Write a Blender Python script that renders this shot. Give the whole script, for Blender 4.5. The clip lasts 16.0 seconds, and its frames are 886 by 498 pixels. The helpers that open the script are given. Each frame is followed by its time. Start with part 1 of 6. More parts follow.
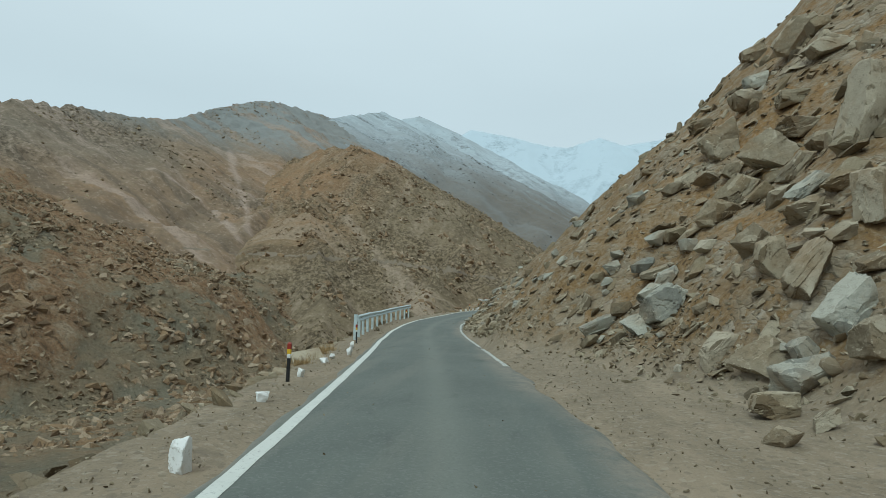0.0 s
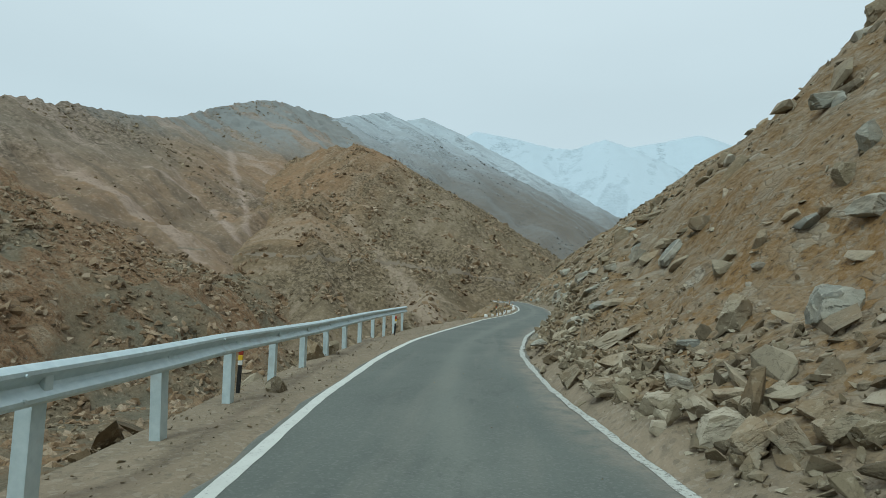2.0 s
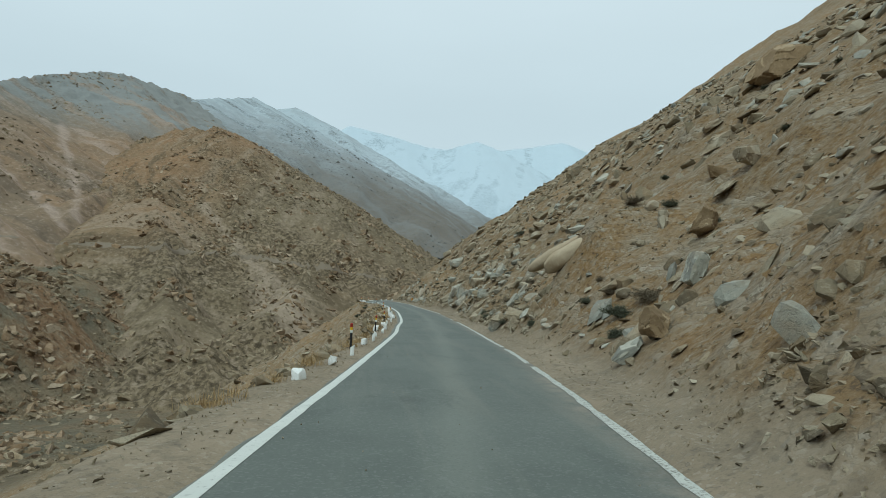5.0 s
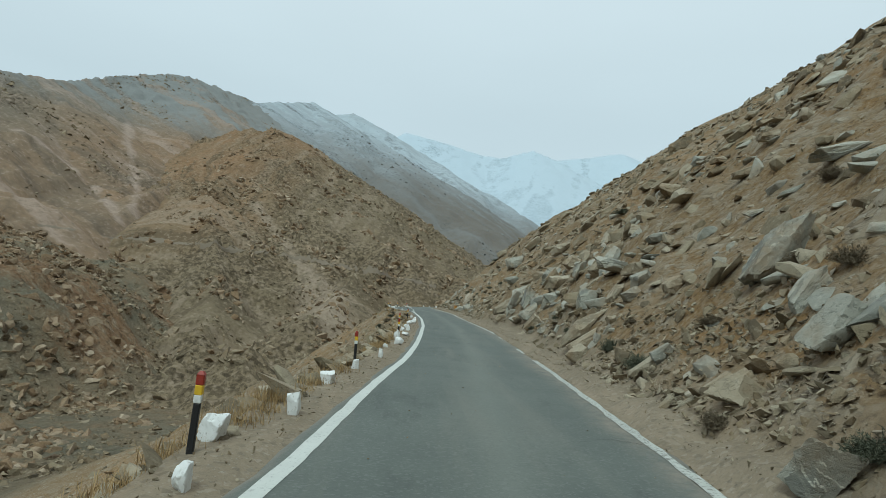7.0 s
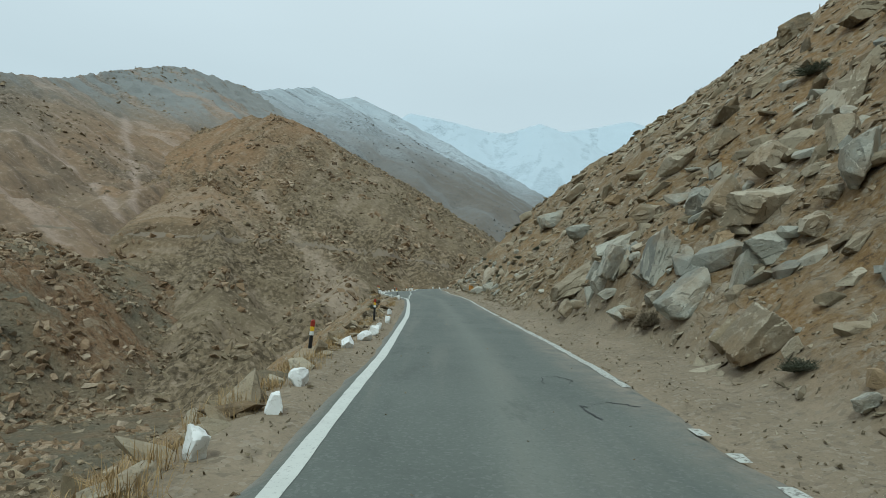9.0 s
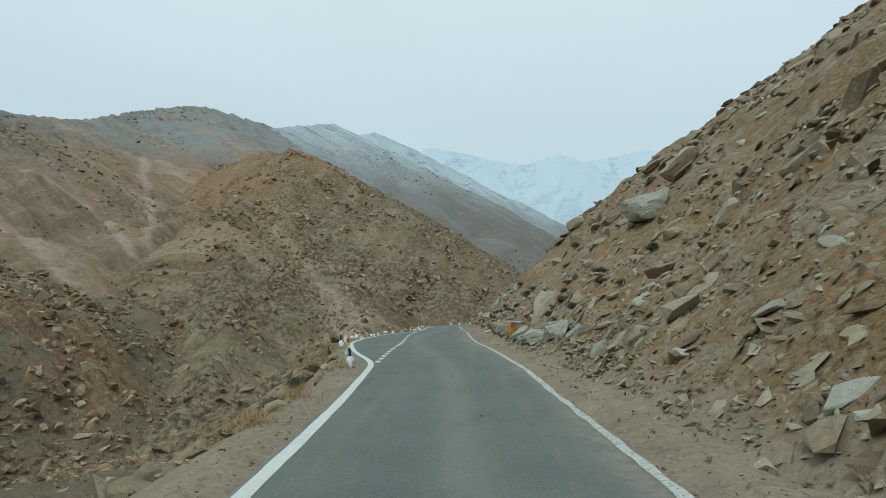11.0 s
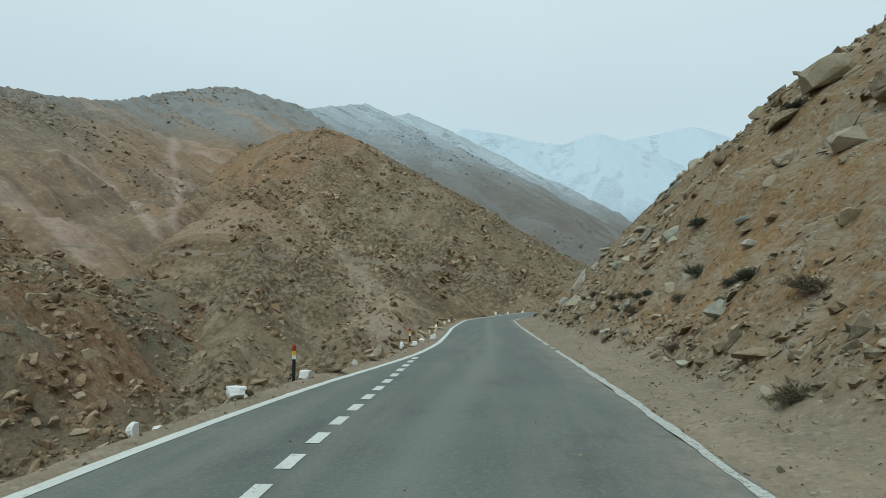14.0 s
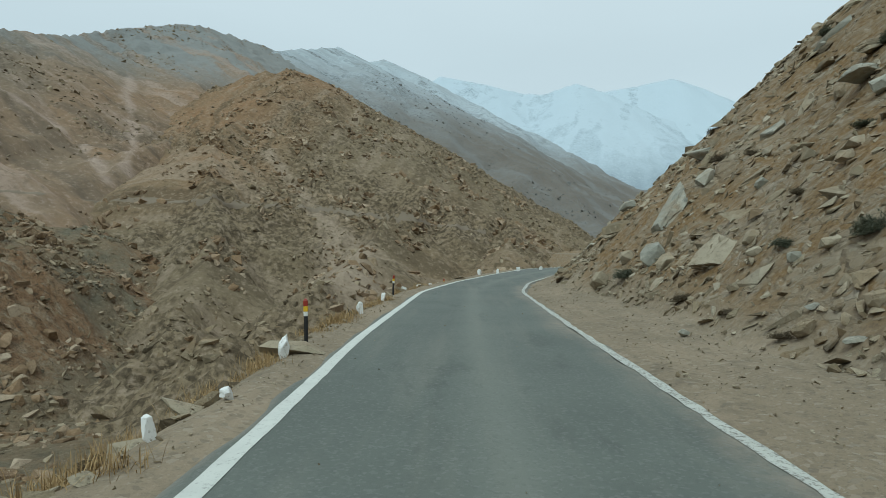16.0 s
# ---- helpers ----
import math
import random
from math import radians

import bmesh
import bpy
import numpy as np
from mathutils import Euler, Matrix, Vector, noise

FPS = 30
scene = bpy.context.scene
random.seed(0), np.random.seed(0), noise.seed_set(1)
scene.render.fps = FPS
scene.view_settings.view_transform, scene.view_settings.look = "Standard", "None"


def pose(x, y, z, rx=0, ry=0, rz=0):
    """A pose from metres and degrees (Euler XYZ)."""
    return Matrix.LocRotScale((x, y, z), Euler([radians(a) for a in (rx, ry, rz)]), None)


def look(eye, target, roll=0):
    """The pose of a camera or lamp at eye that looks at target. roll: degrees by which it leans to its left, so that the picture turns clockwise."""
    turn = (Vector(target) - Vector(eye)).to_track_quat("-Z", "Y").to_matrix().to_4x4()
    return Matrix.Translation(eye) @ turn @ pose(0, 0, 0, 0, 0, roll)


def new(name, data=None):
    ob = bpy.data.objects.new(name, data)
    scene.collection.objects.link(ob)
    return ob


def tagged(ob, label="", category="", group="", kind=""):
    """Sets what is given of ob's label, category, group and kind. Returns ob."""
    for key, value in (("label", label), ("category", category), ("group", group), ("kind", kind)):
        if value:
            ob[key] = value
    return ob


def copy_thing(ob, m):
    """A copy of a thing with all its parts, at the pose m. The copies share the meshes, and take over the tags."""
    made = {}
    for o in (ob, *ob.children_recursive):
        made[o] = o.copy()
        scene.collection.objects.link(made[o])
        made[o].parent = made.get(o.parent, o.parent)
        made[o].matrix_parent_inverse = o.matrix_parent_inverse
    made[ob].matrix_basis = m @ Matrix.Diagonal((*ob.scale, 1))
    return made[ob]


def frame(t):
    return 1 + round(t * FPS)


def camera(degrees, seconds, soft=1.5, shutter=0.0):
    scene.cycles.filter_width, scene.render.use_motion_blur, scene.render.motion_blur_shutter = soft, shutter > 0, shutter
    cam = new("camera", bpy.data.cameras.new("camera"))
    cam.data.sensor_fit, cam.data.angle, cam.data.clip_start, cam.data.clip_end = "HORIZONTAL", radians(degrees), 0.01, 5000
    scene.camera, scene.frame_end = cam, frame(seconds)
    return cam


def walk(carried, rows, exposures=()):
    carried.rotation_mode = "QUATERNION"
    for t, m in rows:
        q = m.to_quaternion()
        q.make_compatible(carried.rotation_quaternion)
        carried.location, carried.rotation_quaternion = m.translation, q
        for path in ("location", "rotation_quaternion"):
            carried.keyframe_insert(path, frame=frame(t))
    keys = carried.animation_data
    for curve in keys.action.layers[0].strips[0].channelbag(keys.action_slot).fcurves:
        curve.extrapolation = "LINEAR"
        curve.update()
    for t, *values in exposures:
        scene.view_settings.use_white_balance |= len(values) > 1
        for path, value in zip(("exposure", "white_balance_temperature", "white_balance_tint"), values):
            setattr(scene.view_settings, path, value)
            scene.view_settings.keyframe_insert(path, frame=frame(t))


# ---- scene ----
cam = camera(74.3, 16.0, soft=0.6)
PATH = [
    (0, (0.000, -0.000, 1.512), (-1.758, 19.863, 3.048), 1.28),
    (0.5, (-0.597, 5.801, 1.480), (-2.319, 25.649, 3.234), 1.49),
    (1, (-1.255, 11.594, 1.321), (-2.644, 31.490, 2.817), -1.17),
    (1.5, (-2.063, 17.434, 1.202), (-4.415, 37.254, 2.475), 2.71),
    (2, (-2.877, 23.211, 1.020), (-4.772, 43.055, 2.643), 1.38),
    (2.5, (-3.539, 28.807, 0.858), (-4.107, 48.660, 3.210), -1.34),
    (3, (-3.808, 34.259, 0.885), (-4.301, 54.166, 2.743), 3.15),
    (3.2, (-3.739, 36.425, 0.898), (-3.806, 56.267, 3.406), 4.69),
    (5.3, (-2.165, 59.150, 1.142), (0.377, 78.923, 2.740), 1.20),
    (5.5, (-1.908, 61.309, 1.140), (0.303, 81.034, 3.596), 0.92),
    (6, (-1.240, 66.688, 1.130), (1.015, 86.539, 2.053), -3.11),
    (6.5, (-0.668, 71.986, 1.087), (1.108, 91.835, 2.786), -0.29),
    (7, (-0.208, 77.235, 1.023), (0.458, 97.136, 2.887), 3.94),
    (7.5, (0.318, 82.481, 1.022), (1.450, 102.327, 3.224), -0.72),
    (8, (0.759, 87.739, 1.070), (1.797, 107.625, 2.932), -1.62),
    (8.5, (1.059, 93.112, 1.054), (1.282, 113.031, 2.837), 1.34),
    (9, (1.014, 98.609, 1.065), (1.303, 118.573, 2.240), 0.72),
    (9.5, (1.42, 104.159, 1.188), (0.874, 124.003, 3.622), 4.91),
    (9.7, (1.654, 106.403, 1.247), (1.165, 126.277, 3.440), 3.63),
    (11.8, (1.464, 130.257, 1.371), (0.643, 150.102, 3.719), -1.72),
    (12, (1.377, 132.549, 1.398), (0.099, 152.443, 3.008), -1.92),
    (12.5, (1.174, 138.287, 1.513), (-0.307, 158.143, 3.393), -3.74),
    (13, (0.956, 143.984, 1.625), (-1.098, 163.765, 3.745), -0.09),
    (13.5, (0.690, 149.704, 1.642), (-1.241, 169.523, 3.508), -2.86),
    (14, (0.389, 155.492, 1.642), (-1.249, 175.350, 3.362), -0.26),
    (14.5, (0.216, 161.337, 1.652), (-0.919, 181.236, 3.316), -2.02),
    (15, (0.072, 167.259, 1.637), (-0.962, 187.122, 3.731), 1.09),
    (15.5, (0.075, 173.209, 1.582), (-0.347, 193.204, 1.808), -2.88),
    (16, (-0.001, 179.200, 1.511), (-0.837, 199.183, 1.602), -0.02),
]
walk(cam, [(t, look(eye, target, roll)) for t, eye, target, roll in PATH])

# ---- overcast daylight ----
SUN_EL, SUN_AZ = radians(52), radians(200)
world = bpy.data.worlds.new("overcast_sky")
scene.world = world
world.use_nodes = True
wn, wl = world.node_tree.nodes, world.node_tree.links
wn.clear()
w_out, w_bg = wn.new("ShaderNodeOutputWorld"), wn.new("ShaderNodeBackground")
w_sky = wn.new("ShaderNodeTexSky")
w_sky.sky_type, w_sky.sun_disc = "NISHITA", False
w_sky.sun_elevation, w_sky.sun_rotation, w_sky.altitude = SUN_EL, SUN_AZ, 4000
w_co, w_sep = wn.new("ShaderNodeTexCoord"), wn.new("ShaderNodeSeparateXYZ")
w_ramp = wn.new("ShaderNodeValToRGB")
w_ramp.color_ramp.elements[0].position, w_ramp.color_ramp.elements[0].color = 0.0, (0.585, 0.755, 0.81, 1)
w_ramp.color_ramp.elements[1].position, w_ramp.color_ramp.elements[1].color = 0.9, (0.84, 0.99, 1.05, 1)
w_mid = w_ramp.color_ramp.elements.new(0.30)
w_mid.color = (0.58, 0.73, 0.785, 1)
w_noise, w_map = wn.new("ShaderNodeTexNoise"), wn.new("ShaderNodeMapping")
w_noise.inputs["Scale"].default_value, w_noise.inputs["Detail"].default_value = 1.6, 5
w_map.inputs["Scale"].default_value = (1, 1, 3)
w_var = wn.new("ShaderNodeMapRange")
w_var.inputs["To Min"].default_value, w_var.inputs["To Max"].default_value = 0.93, 1.07
w_mul, w_mix, w_scale = wn.new("ShaderNodeVectorMath"), wn.new("ShaderNodeMix"), wn.new("ShaderNodeVectorMath")
w_mul.operation, w_scale.operation = "SCALE", "SCALE"
w_scale.inputs["Scale"].default_value = 0.08
w_gain = wn.new("ShaderNodeMapRange")
w_gain.inputs["From Min"].default_value, w_gain.inputs["From Max"].default_value = 0.32, 1.0
w_gain.inputs["To Min"].default_value, w_gain.inputs["To Max"].default_value = 1.0, 1.08
w_mul2 = wn.new("ShaderNodeVectorMath")
w_mul2.operation = "SCALE"
w_mix.data_type, w_mix.inputs[0].default_value = "RGBA", 0.92
wl.new(w_co.outputs["Generated"], w_sep.inputs[0])
wl.new(w_sep.outputs["Z"], w_ramp.inputs[0])
wl.new(w_co.outputs["Generated"], w_map.inputs[0])
wl.new(w_map.outputs[0], w_noise.inputs["Vector"])
wl.new(w_noise.outputs[0], w_var.inputs[0])
wl.new(w_ramp.outputs[0], w_mul.inputs[0])
wl.new(w_var.outputs[0], w_mul.inputs["Scale"])
wl.new(w_sep.outputs["Z"], w_gain.inputs[0])
wl.new(w_mul.outputs[0], w_mul2.inputs[0])
wl.new(w_gain.outputs[0], w_mul2.inputs["Scale"])
wl.new(w_sky.outputs[0], w_scale.inputs[0])
wl.new(w_scale.outputs[0], w_mix.inputs[6])
wl.new(w_mul2.outputs[0], w_mix.inputs[7])
wl.new(w_mix.outputs[2], w_bg.inputs[0])
wl.new(w_bg.outputs[0], w_out.inputs[0])
w_bg.inputs["Strength"].default_value = 1.0

sun_data = bpy.data.lights.new("sun", "SUN")
sun_data.energy, sun_data.angle, sun_data.color = 1.4, radians(14), (0.81, 1.0, 0.99)
sun = new("sun", sun_data)
sun.matrix_world = look((0, 0, 0), (-math.sin(SUN_AZ) * math.cos(SUN_EL), -math.cos(SUN_AZ) * math.cos(SUN_EL), -math.sin(SUN_EL)))
scene.view_settings.exposure = 0.0

# ---- noise in numpy ----


def hash2(i, j, seed):
    n = (i.astype(np.int64) * 374761393 + j.astype(np.int64) * 668265263 + seed * 974634777) & 0x7FFFFFFF
    n = ((n ^ (n >> 13)) * 1274126177) & 0x7FFFFFFF
    n = (n ^ (n >> 16)) & 0xFFFFFF
    return n / float(0xFFFFFF)


def value2(x, y, seed=0):
    i, j = np.floor(x), np.floor(y)
    fx, fy = x - i, y - j
    fx, fy = fx * fx * fx * (fx * (fx * 6 - 15) + 10), fy * fy * fy * (fy * (fy * 6 - 15) + 10)
    a, b, c, d = hash2(i, j, seed), hash2(i + 1, j, seed), hash2(i, j + 1, seed), hash2(i + 1, j + 1, seed)
    return (a * (1 - fx) + b * fx) * (1 - fy) + (c * (1 - fx) + d * fx) * fy


def fbm(x, y, octaves=4, seed=0):
    """Layered noise in -1..1; each octave is turned, to hide the lattice."""
    x, y = np.asarray(x, float), np.asarray(y, float)
    out, amp, total = 0, 1.0, 0
    for k in range(octaves):
        out = out + amp * (2 * value2(x, y, seed + k) - 1)
        total += amp
        x, y, amp = (x * 0.8 - y * 0.6) * 2.03 + 17.3, (x * 0.6 + y * 0.8) * 2.03 - 9.1, amp * 0.5
    return out / total


def ridged(x, y, octaves=4, seed=0):
    """Sharp-crested noise in 0..1."""
    x, y = np.asarray(x, float), np.asarray(y, float)
    out, amp, total = 0, 1.0, 0
    for k in range(octaves):
        out = out + amp * (1 - np.abs(2 * value2(x, y, seed + k) - 1))
        total += amp
        x, y, amp = (x * 0.8 - y * 0.6) * 2.07 + 5.3, (x * 0.6 + y * 0.8) * 2.07 + 3.7, amp * 0.5
    return out / total


# ---- materials ----


class Nodes:
    """A small helper to wire a Principled material."""

    def __init__(self, name):
        self.mat = bpy.data.materials.new(name)
        self.mat.use_nodes = True
        self.n, self.l = self.mat.node_tree.nodes, self.mat.node_tree.links
        self.bsdf = self.n["Principled BSDF"]
        self.co = self.n.new("ShaderNodeTexCoord")
        self.geo = self.n.new("ShaderNodeNewGeometry")

    def put(self, value, socket):
        if hasattr(value, "is_output"):
            self.l.new(value, socket)
        else:
            socket.default_value = value

    def noise(self, scale, detail=4, rough=0.55, vec=None, stretch=None, distort=0.0):
        t = self.n.new("ShaderNodeTexNoise")
        t.inputs["Scale"].default_value, t.inputs["Detail"].default_value = scale, detail
        t.inputs["Roughness"].default_value, t.inputs["Distortion"].default_value = rough, distort
        vec = vec or self.geo.outputs["Position"]
        if stretch:
            m = self.n.new("ShaderNodeMapping")
            m.inputs["Scale"].default_value = stretch
            self.l.new(vec, m.inputs[0])
            vec = m.outputs[0]
        self.l.new(vec, t.inputs["Vector"])
        return t.outputs[0]

    def voronoi(self, scale, vec=None, feature="F1", out="Distance", stretch=None):
        t = self.n.new("ShaderNodeTexVoronoi")
        t.feature = feature
        t.inputs["Scale"].default_value = scale
        vec = vec or self.geo.outputs["Position"]
        if stretch:
            m = self.n.new("ShaderNodeMapping")
            m.inputs["Scale"].default_value = stretch
            self.l.new(vec, m.inputs[0])
            vec = m.outputs[0]
        self.l.new(vec, t.inputs["Vector"])
        return t.outputs[out]

    def ramp(self, fac, *stops):
        r = self.n.new("ShaderNodeValToRGB").color_ramp
        node = self.n[-1]
        while len(r.elements) < len(stops):
            r.elements.new(0.5)
        for e, (p, c) in zip(r.elements, stops):
            e.position = p
            e.color = (*c, 1) if not isinstance(c, (int, float)) else (c, c, c, 1)
        self.l.new(fac, node.inputs[0])
        return node.outputs[0]

    def mix(self, fac, a, b, mode="MIX"):
        m = self.n.new("ShaderNodeMix")
        m.data_type, m.blend_type = "RGBA", mode
        self.put(fac, m.inputs[0])
        for v, s in ((a, m.inputs[6]), (b, m.inputs[7])):
            self.put((*v, 1) if isinstance(v, tuple) and len(v) == 3 else v, s)
        return m.outputs[2]

    def math(self, op, a, b=0.0, clamp=False):
        m = self.n.new("ShaderNodeMath")
        m.operation, m.use_clamp = op, clamp
        self.put(a, m.inputs[0]), self.put(b, m.inputs[1])
        return m.outputs[0]

    def span(self, v, a, b, c=0.0, d=1.0):
        m = self.n.new("ShaderNodeMapRange")
        self.l.new(v, m.inputs[0])
        for k, x in zip(("From Min", "From Max", "To Min", "To Max"), (a, b, c, d)):
            m.inputs[k].default_value = x
        return m.outputs[0]

    def xyz(self, vec):
        s = self.n.new("ShaderNodeSeparateXYZ")
        self.l.new(vec, s.inputs[0])
        return s.outputs

    def bump(self, height, strength=0.5, distance=0.1, normal=None):
        b = self.n.new("ShaderNodeBump")
        b.inputs["Strength"].default_value, b.inputs["Distance"].default_value = strength, distance
        self.l.new(height, b.inputs["Height"])
        if normal:
            self.l.new(normal, b.inputs["Normal"])
        return b.outputs[0]

    def done(self, color, rough=0.9, normal=None, metal=0.0, spec=0.3):
        self.put((*color, 1) if isinstance(color, tuple) and len(color) == 3 else color, self.bsdf.inputs["Base Color"])
        self.put(rough, self.bsdf.inputs["Roughness"])
        self.bsdf.inputs["Metallic"].default_value = metal
        self.bsdf.inputs["Specular IOR Level"].default_value = spec
        if normal:
            self.l.new(normal, self.bsdf.inputs["Normal"])
        return self.mat


def attr(m, name):
    a = m.n.new("ShaderNodeAttribute")
    a.attribute_name = name
    return a.outputs["Fac"]


def mat_ground():
    m = Nodes("stony_earth")
    warp = m.n.new("ShaderNodeVectorMath")
    warp.operation = "MULTIPLY_ADD"
    wn_ = m.n.new("ShaderNodeTexNoise")
    wn_.inputs["Scale"].default_value, wn_.inputs["Detail"].default_value = 1.8, 4
    m.l.new(m.geo.outputs["Position"], wn_.inputs["Vector"])
    m.l.new(wn_.outputs["Color"], warp.inputs[0])
    warp.inputs[1].default_value = (0.55, 0.55, 0.55)
    m.l.new(m.geo.outputs["Position"], warp.inputs[2])
    pos = warp.outputs[0]
    big = m.noise(0.045, 5, 0.6)
    mid = m.noise(0.55, 6, 0.65)
    fine = m.noise(7.0, 6, 0.72)
    soil = m.ramp(big, (0.30, (0.16, 0.104, 0.05)), (0.5, (0.205, 0.124, 0.056)), (0.68, (0.25, 0.14, 0.057)))
    soil = m.mix(m.span(mid, 0.46, 0.70, 0, 0.75), soil, (0.205, 0.142, 0.08))
    soil = m.mix(m.span(fine, 0.53, 0.62, 0, 0.6), soil, (0.32, 0.25, 0.175))
    soil = m.mix(m.span(fine, 0.47, 0.38, 0, 0.75), soil, (0.065, 0.044, 0.028))
    col, heights = soil, []
    for scale, lo, hi, amt in ((1.3, 0.50, 0.62, 0.6), (3.6, 0.44, 0.62, 0.65), (11.0, 0.47, 0.62, 0.6)):
        tone = m.xyz(m.voronoi(scale, pos, out="Color", stretch=(1, 0.8, 1.7)))[0]
        rim = m.voronoi(scale, pos, "DISTANCE_TO_EDGE", stretch=(1, 0.8, 1.7))
        stone = m.ramp(tone, (0.0, (0.14, 0.11, 0.078)), (0.45, (0.26, 0.21, 0.15)), (0.8, (0.33, 0.28, 0.205)), (1.0, (0.40, 0.36, 0.29)))
        stone = m.mix(m.span(fine, 0.5, 0.7, 0, 0.5), stone, (0.12, 0.095, 0.068))
        stone = m.mix(m.span(rim, 0.05, 0.0, 0, 0.4), stone, (0.04, 0.03, 0.022))
        there = m.math("MULTIPLY", m.span(m.noise(scale * 0.22, 4, 0.6), lo, hi, 0, amt), m.span(tone, 0.25, 0.35))
        col = m.mix(there, col, stone)
        heights.append(m.math("MULTIPLY", m.math("MULTIPLY", m.span(rim, 0, 0.16), there), 0.15 / scale))
    f_mid, f_fine, f_big = m.noise(0.085, 8, 0.74), m.noise(0.55, 7, 0.75), m.noise(0.02, 4, 0.6)
    crag = m.ramp(f_big, (0.36, (0.182, 0.162, 0.114)), (0.5, (0.238, 0.18, 0.115)), (0.64, (0.198, 0.175, 0.124)))
    crag = m.mix(m.span(f_mid, 0.53, 0.66, 0, 0.7), crag, (0.255, 0.165, 0.095))
    crag = m.mix(m.span(f_mid, 0.47, 0.36, 0, 0.6), crag, (0.12, 0.102, 0.07))
    bed = m.noise(0.16, 7, 0.7, stretch=(0.5, 1.4, 0.7), distort=0.6)
    rock = m.ramp(bed, (0.34, (0.10, 0.066, 0.04)), (0.44, (0.27, 0.145, 0.075)), (0.55, (0.30, 0.195, 0.115)), (0.68, (0.40, 0.315, 0.225)))
    joint = m.math("ABSOLUTE", m.math("SUBTRACT", m.noise(0.5, 4, 0.6, stretch=(0.6, 1.5, 0.8), distort=0.4), 0.5))
    rock = m.mix(m.span(joint, 0.03, 0.0, 0, 0.75), rock, (0.05, 0.038, 0.026))
    crag = m.mix(m.span(m.math("ADD", attr(m, "outcrop"), m.span(f_fine, 0.3, 0.7, -0.3, 0.3)), 0.35, 0.75, 0, 0.85), crag, rock)
    crag = m.mix(m.span(f_fine, 0.54, 0.66, 0, 0.6), crag, (0.06, 0.047, 0.033))
    crag = m.mix(m.span(f_fine, 0.45, 0.34, 0, 0.55), crag, (0.38, 0.31, 0.23))
    col = m.mix(attr(m, "far"), col, crag)
    dust = m.mix(m.noise(1.2, 5), (0.198, 0.155, 0.107), (0.255, 0.202, 0.14))
    dust = m.mix(m.span(m.noise(30, 5, 0.75), 0.52, 0.68, 0, 0.75), dust, (0.11, 0.095, 0.075))
    dust = m.mix(m.span(m.noise(22, 4, 0.7), 0.58, 0.7, 0, 0.7), dust, (0.32, 0.29, 0.235))
    dust = m.mix(m.span(m.noise(0.7, 6, 0.7, stretch=(1.6, 0.4, 1)), 0.48, 0.66, 0, 0.7), dust, (0.30, 0.235, 0.165))
    dust = m.mix(m.span(m.noise(1.5, 6, 0.72), 0.55, 0.68, 0, 0.6), dust, (0.12, 0.098, 0.074))
    chip = m.voronoi(16, out="Color")
    dust = m.mix(m.span(m.xyz(chip)[0], 0.82, 0.98, 0, 0.3), dust, (0.36, 0.32, 0.255))
    dust = m.mix(m.span(m.xyz(chip)[1], 0.82, 0.98, 0, 0.35), dust, (0.085, 0.072, 0.058))
    col = m.mix(attr(m, "gravel"), col, dust)
    h = m.math("ADD", m.math("ADD", heights[0], heights[1]), m.math("ADD", heights[2], m.math("MULTIPLY", fine, 0.05)))
    loose = m.math("MULTIPLY", m.noise(26, 4, 0.7), 0.012)
    h = m.math("ADD", m.math("MULTIPLY", h, m.span(attr(m, "gravel"), 0, 1, 1, 0)), loose)
    h = m.math("ADD", h, m.math("MULTIPLY", m.math("ADD", m.math("MULTIPLY", f_mid, 5.0), m.math("MULTIPLY", f_fine, 1.2)), attr(m, "far")))
    return m.done(col, 0.95, m.bump(h, 1.0, 1.0), spec=0.12)


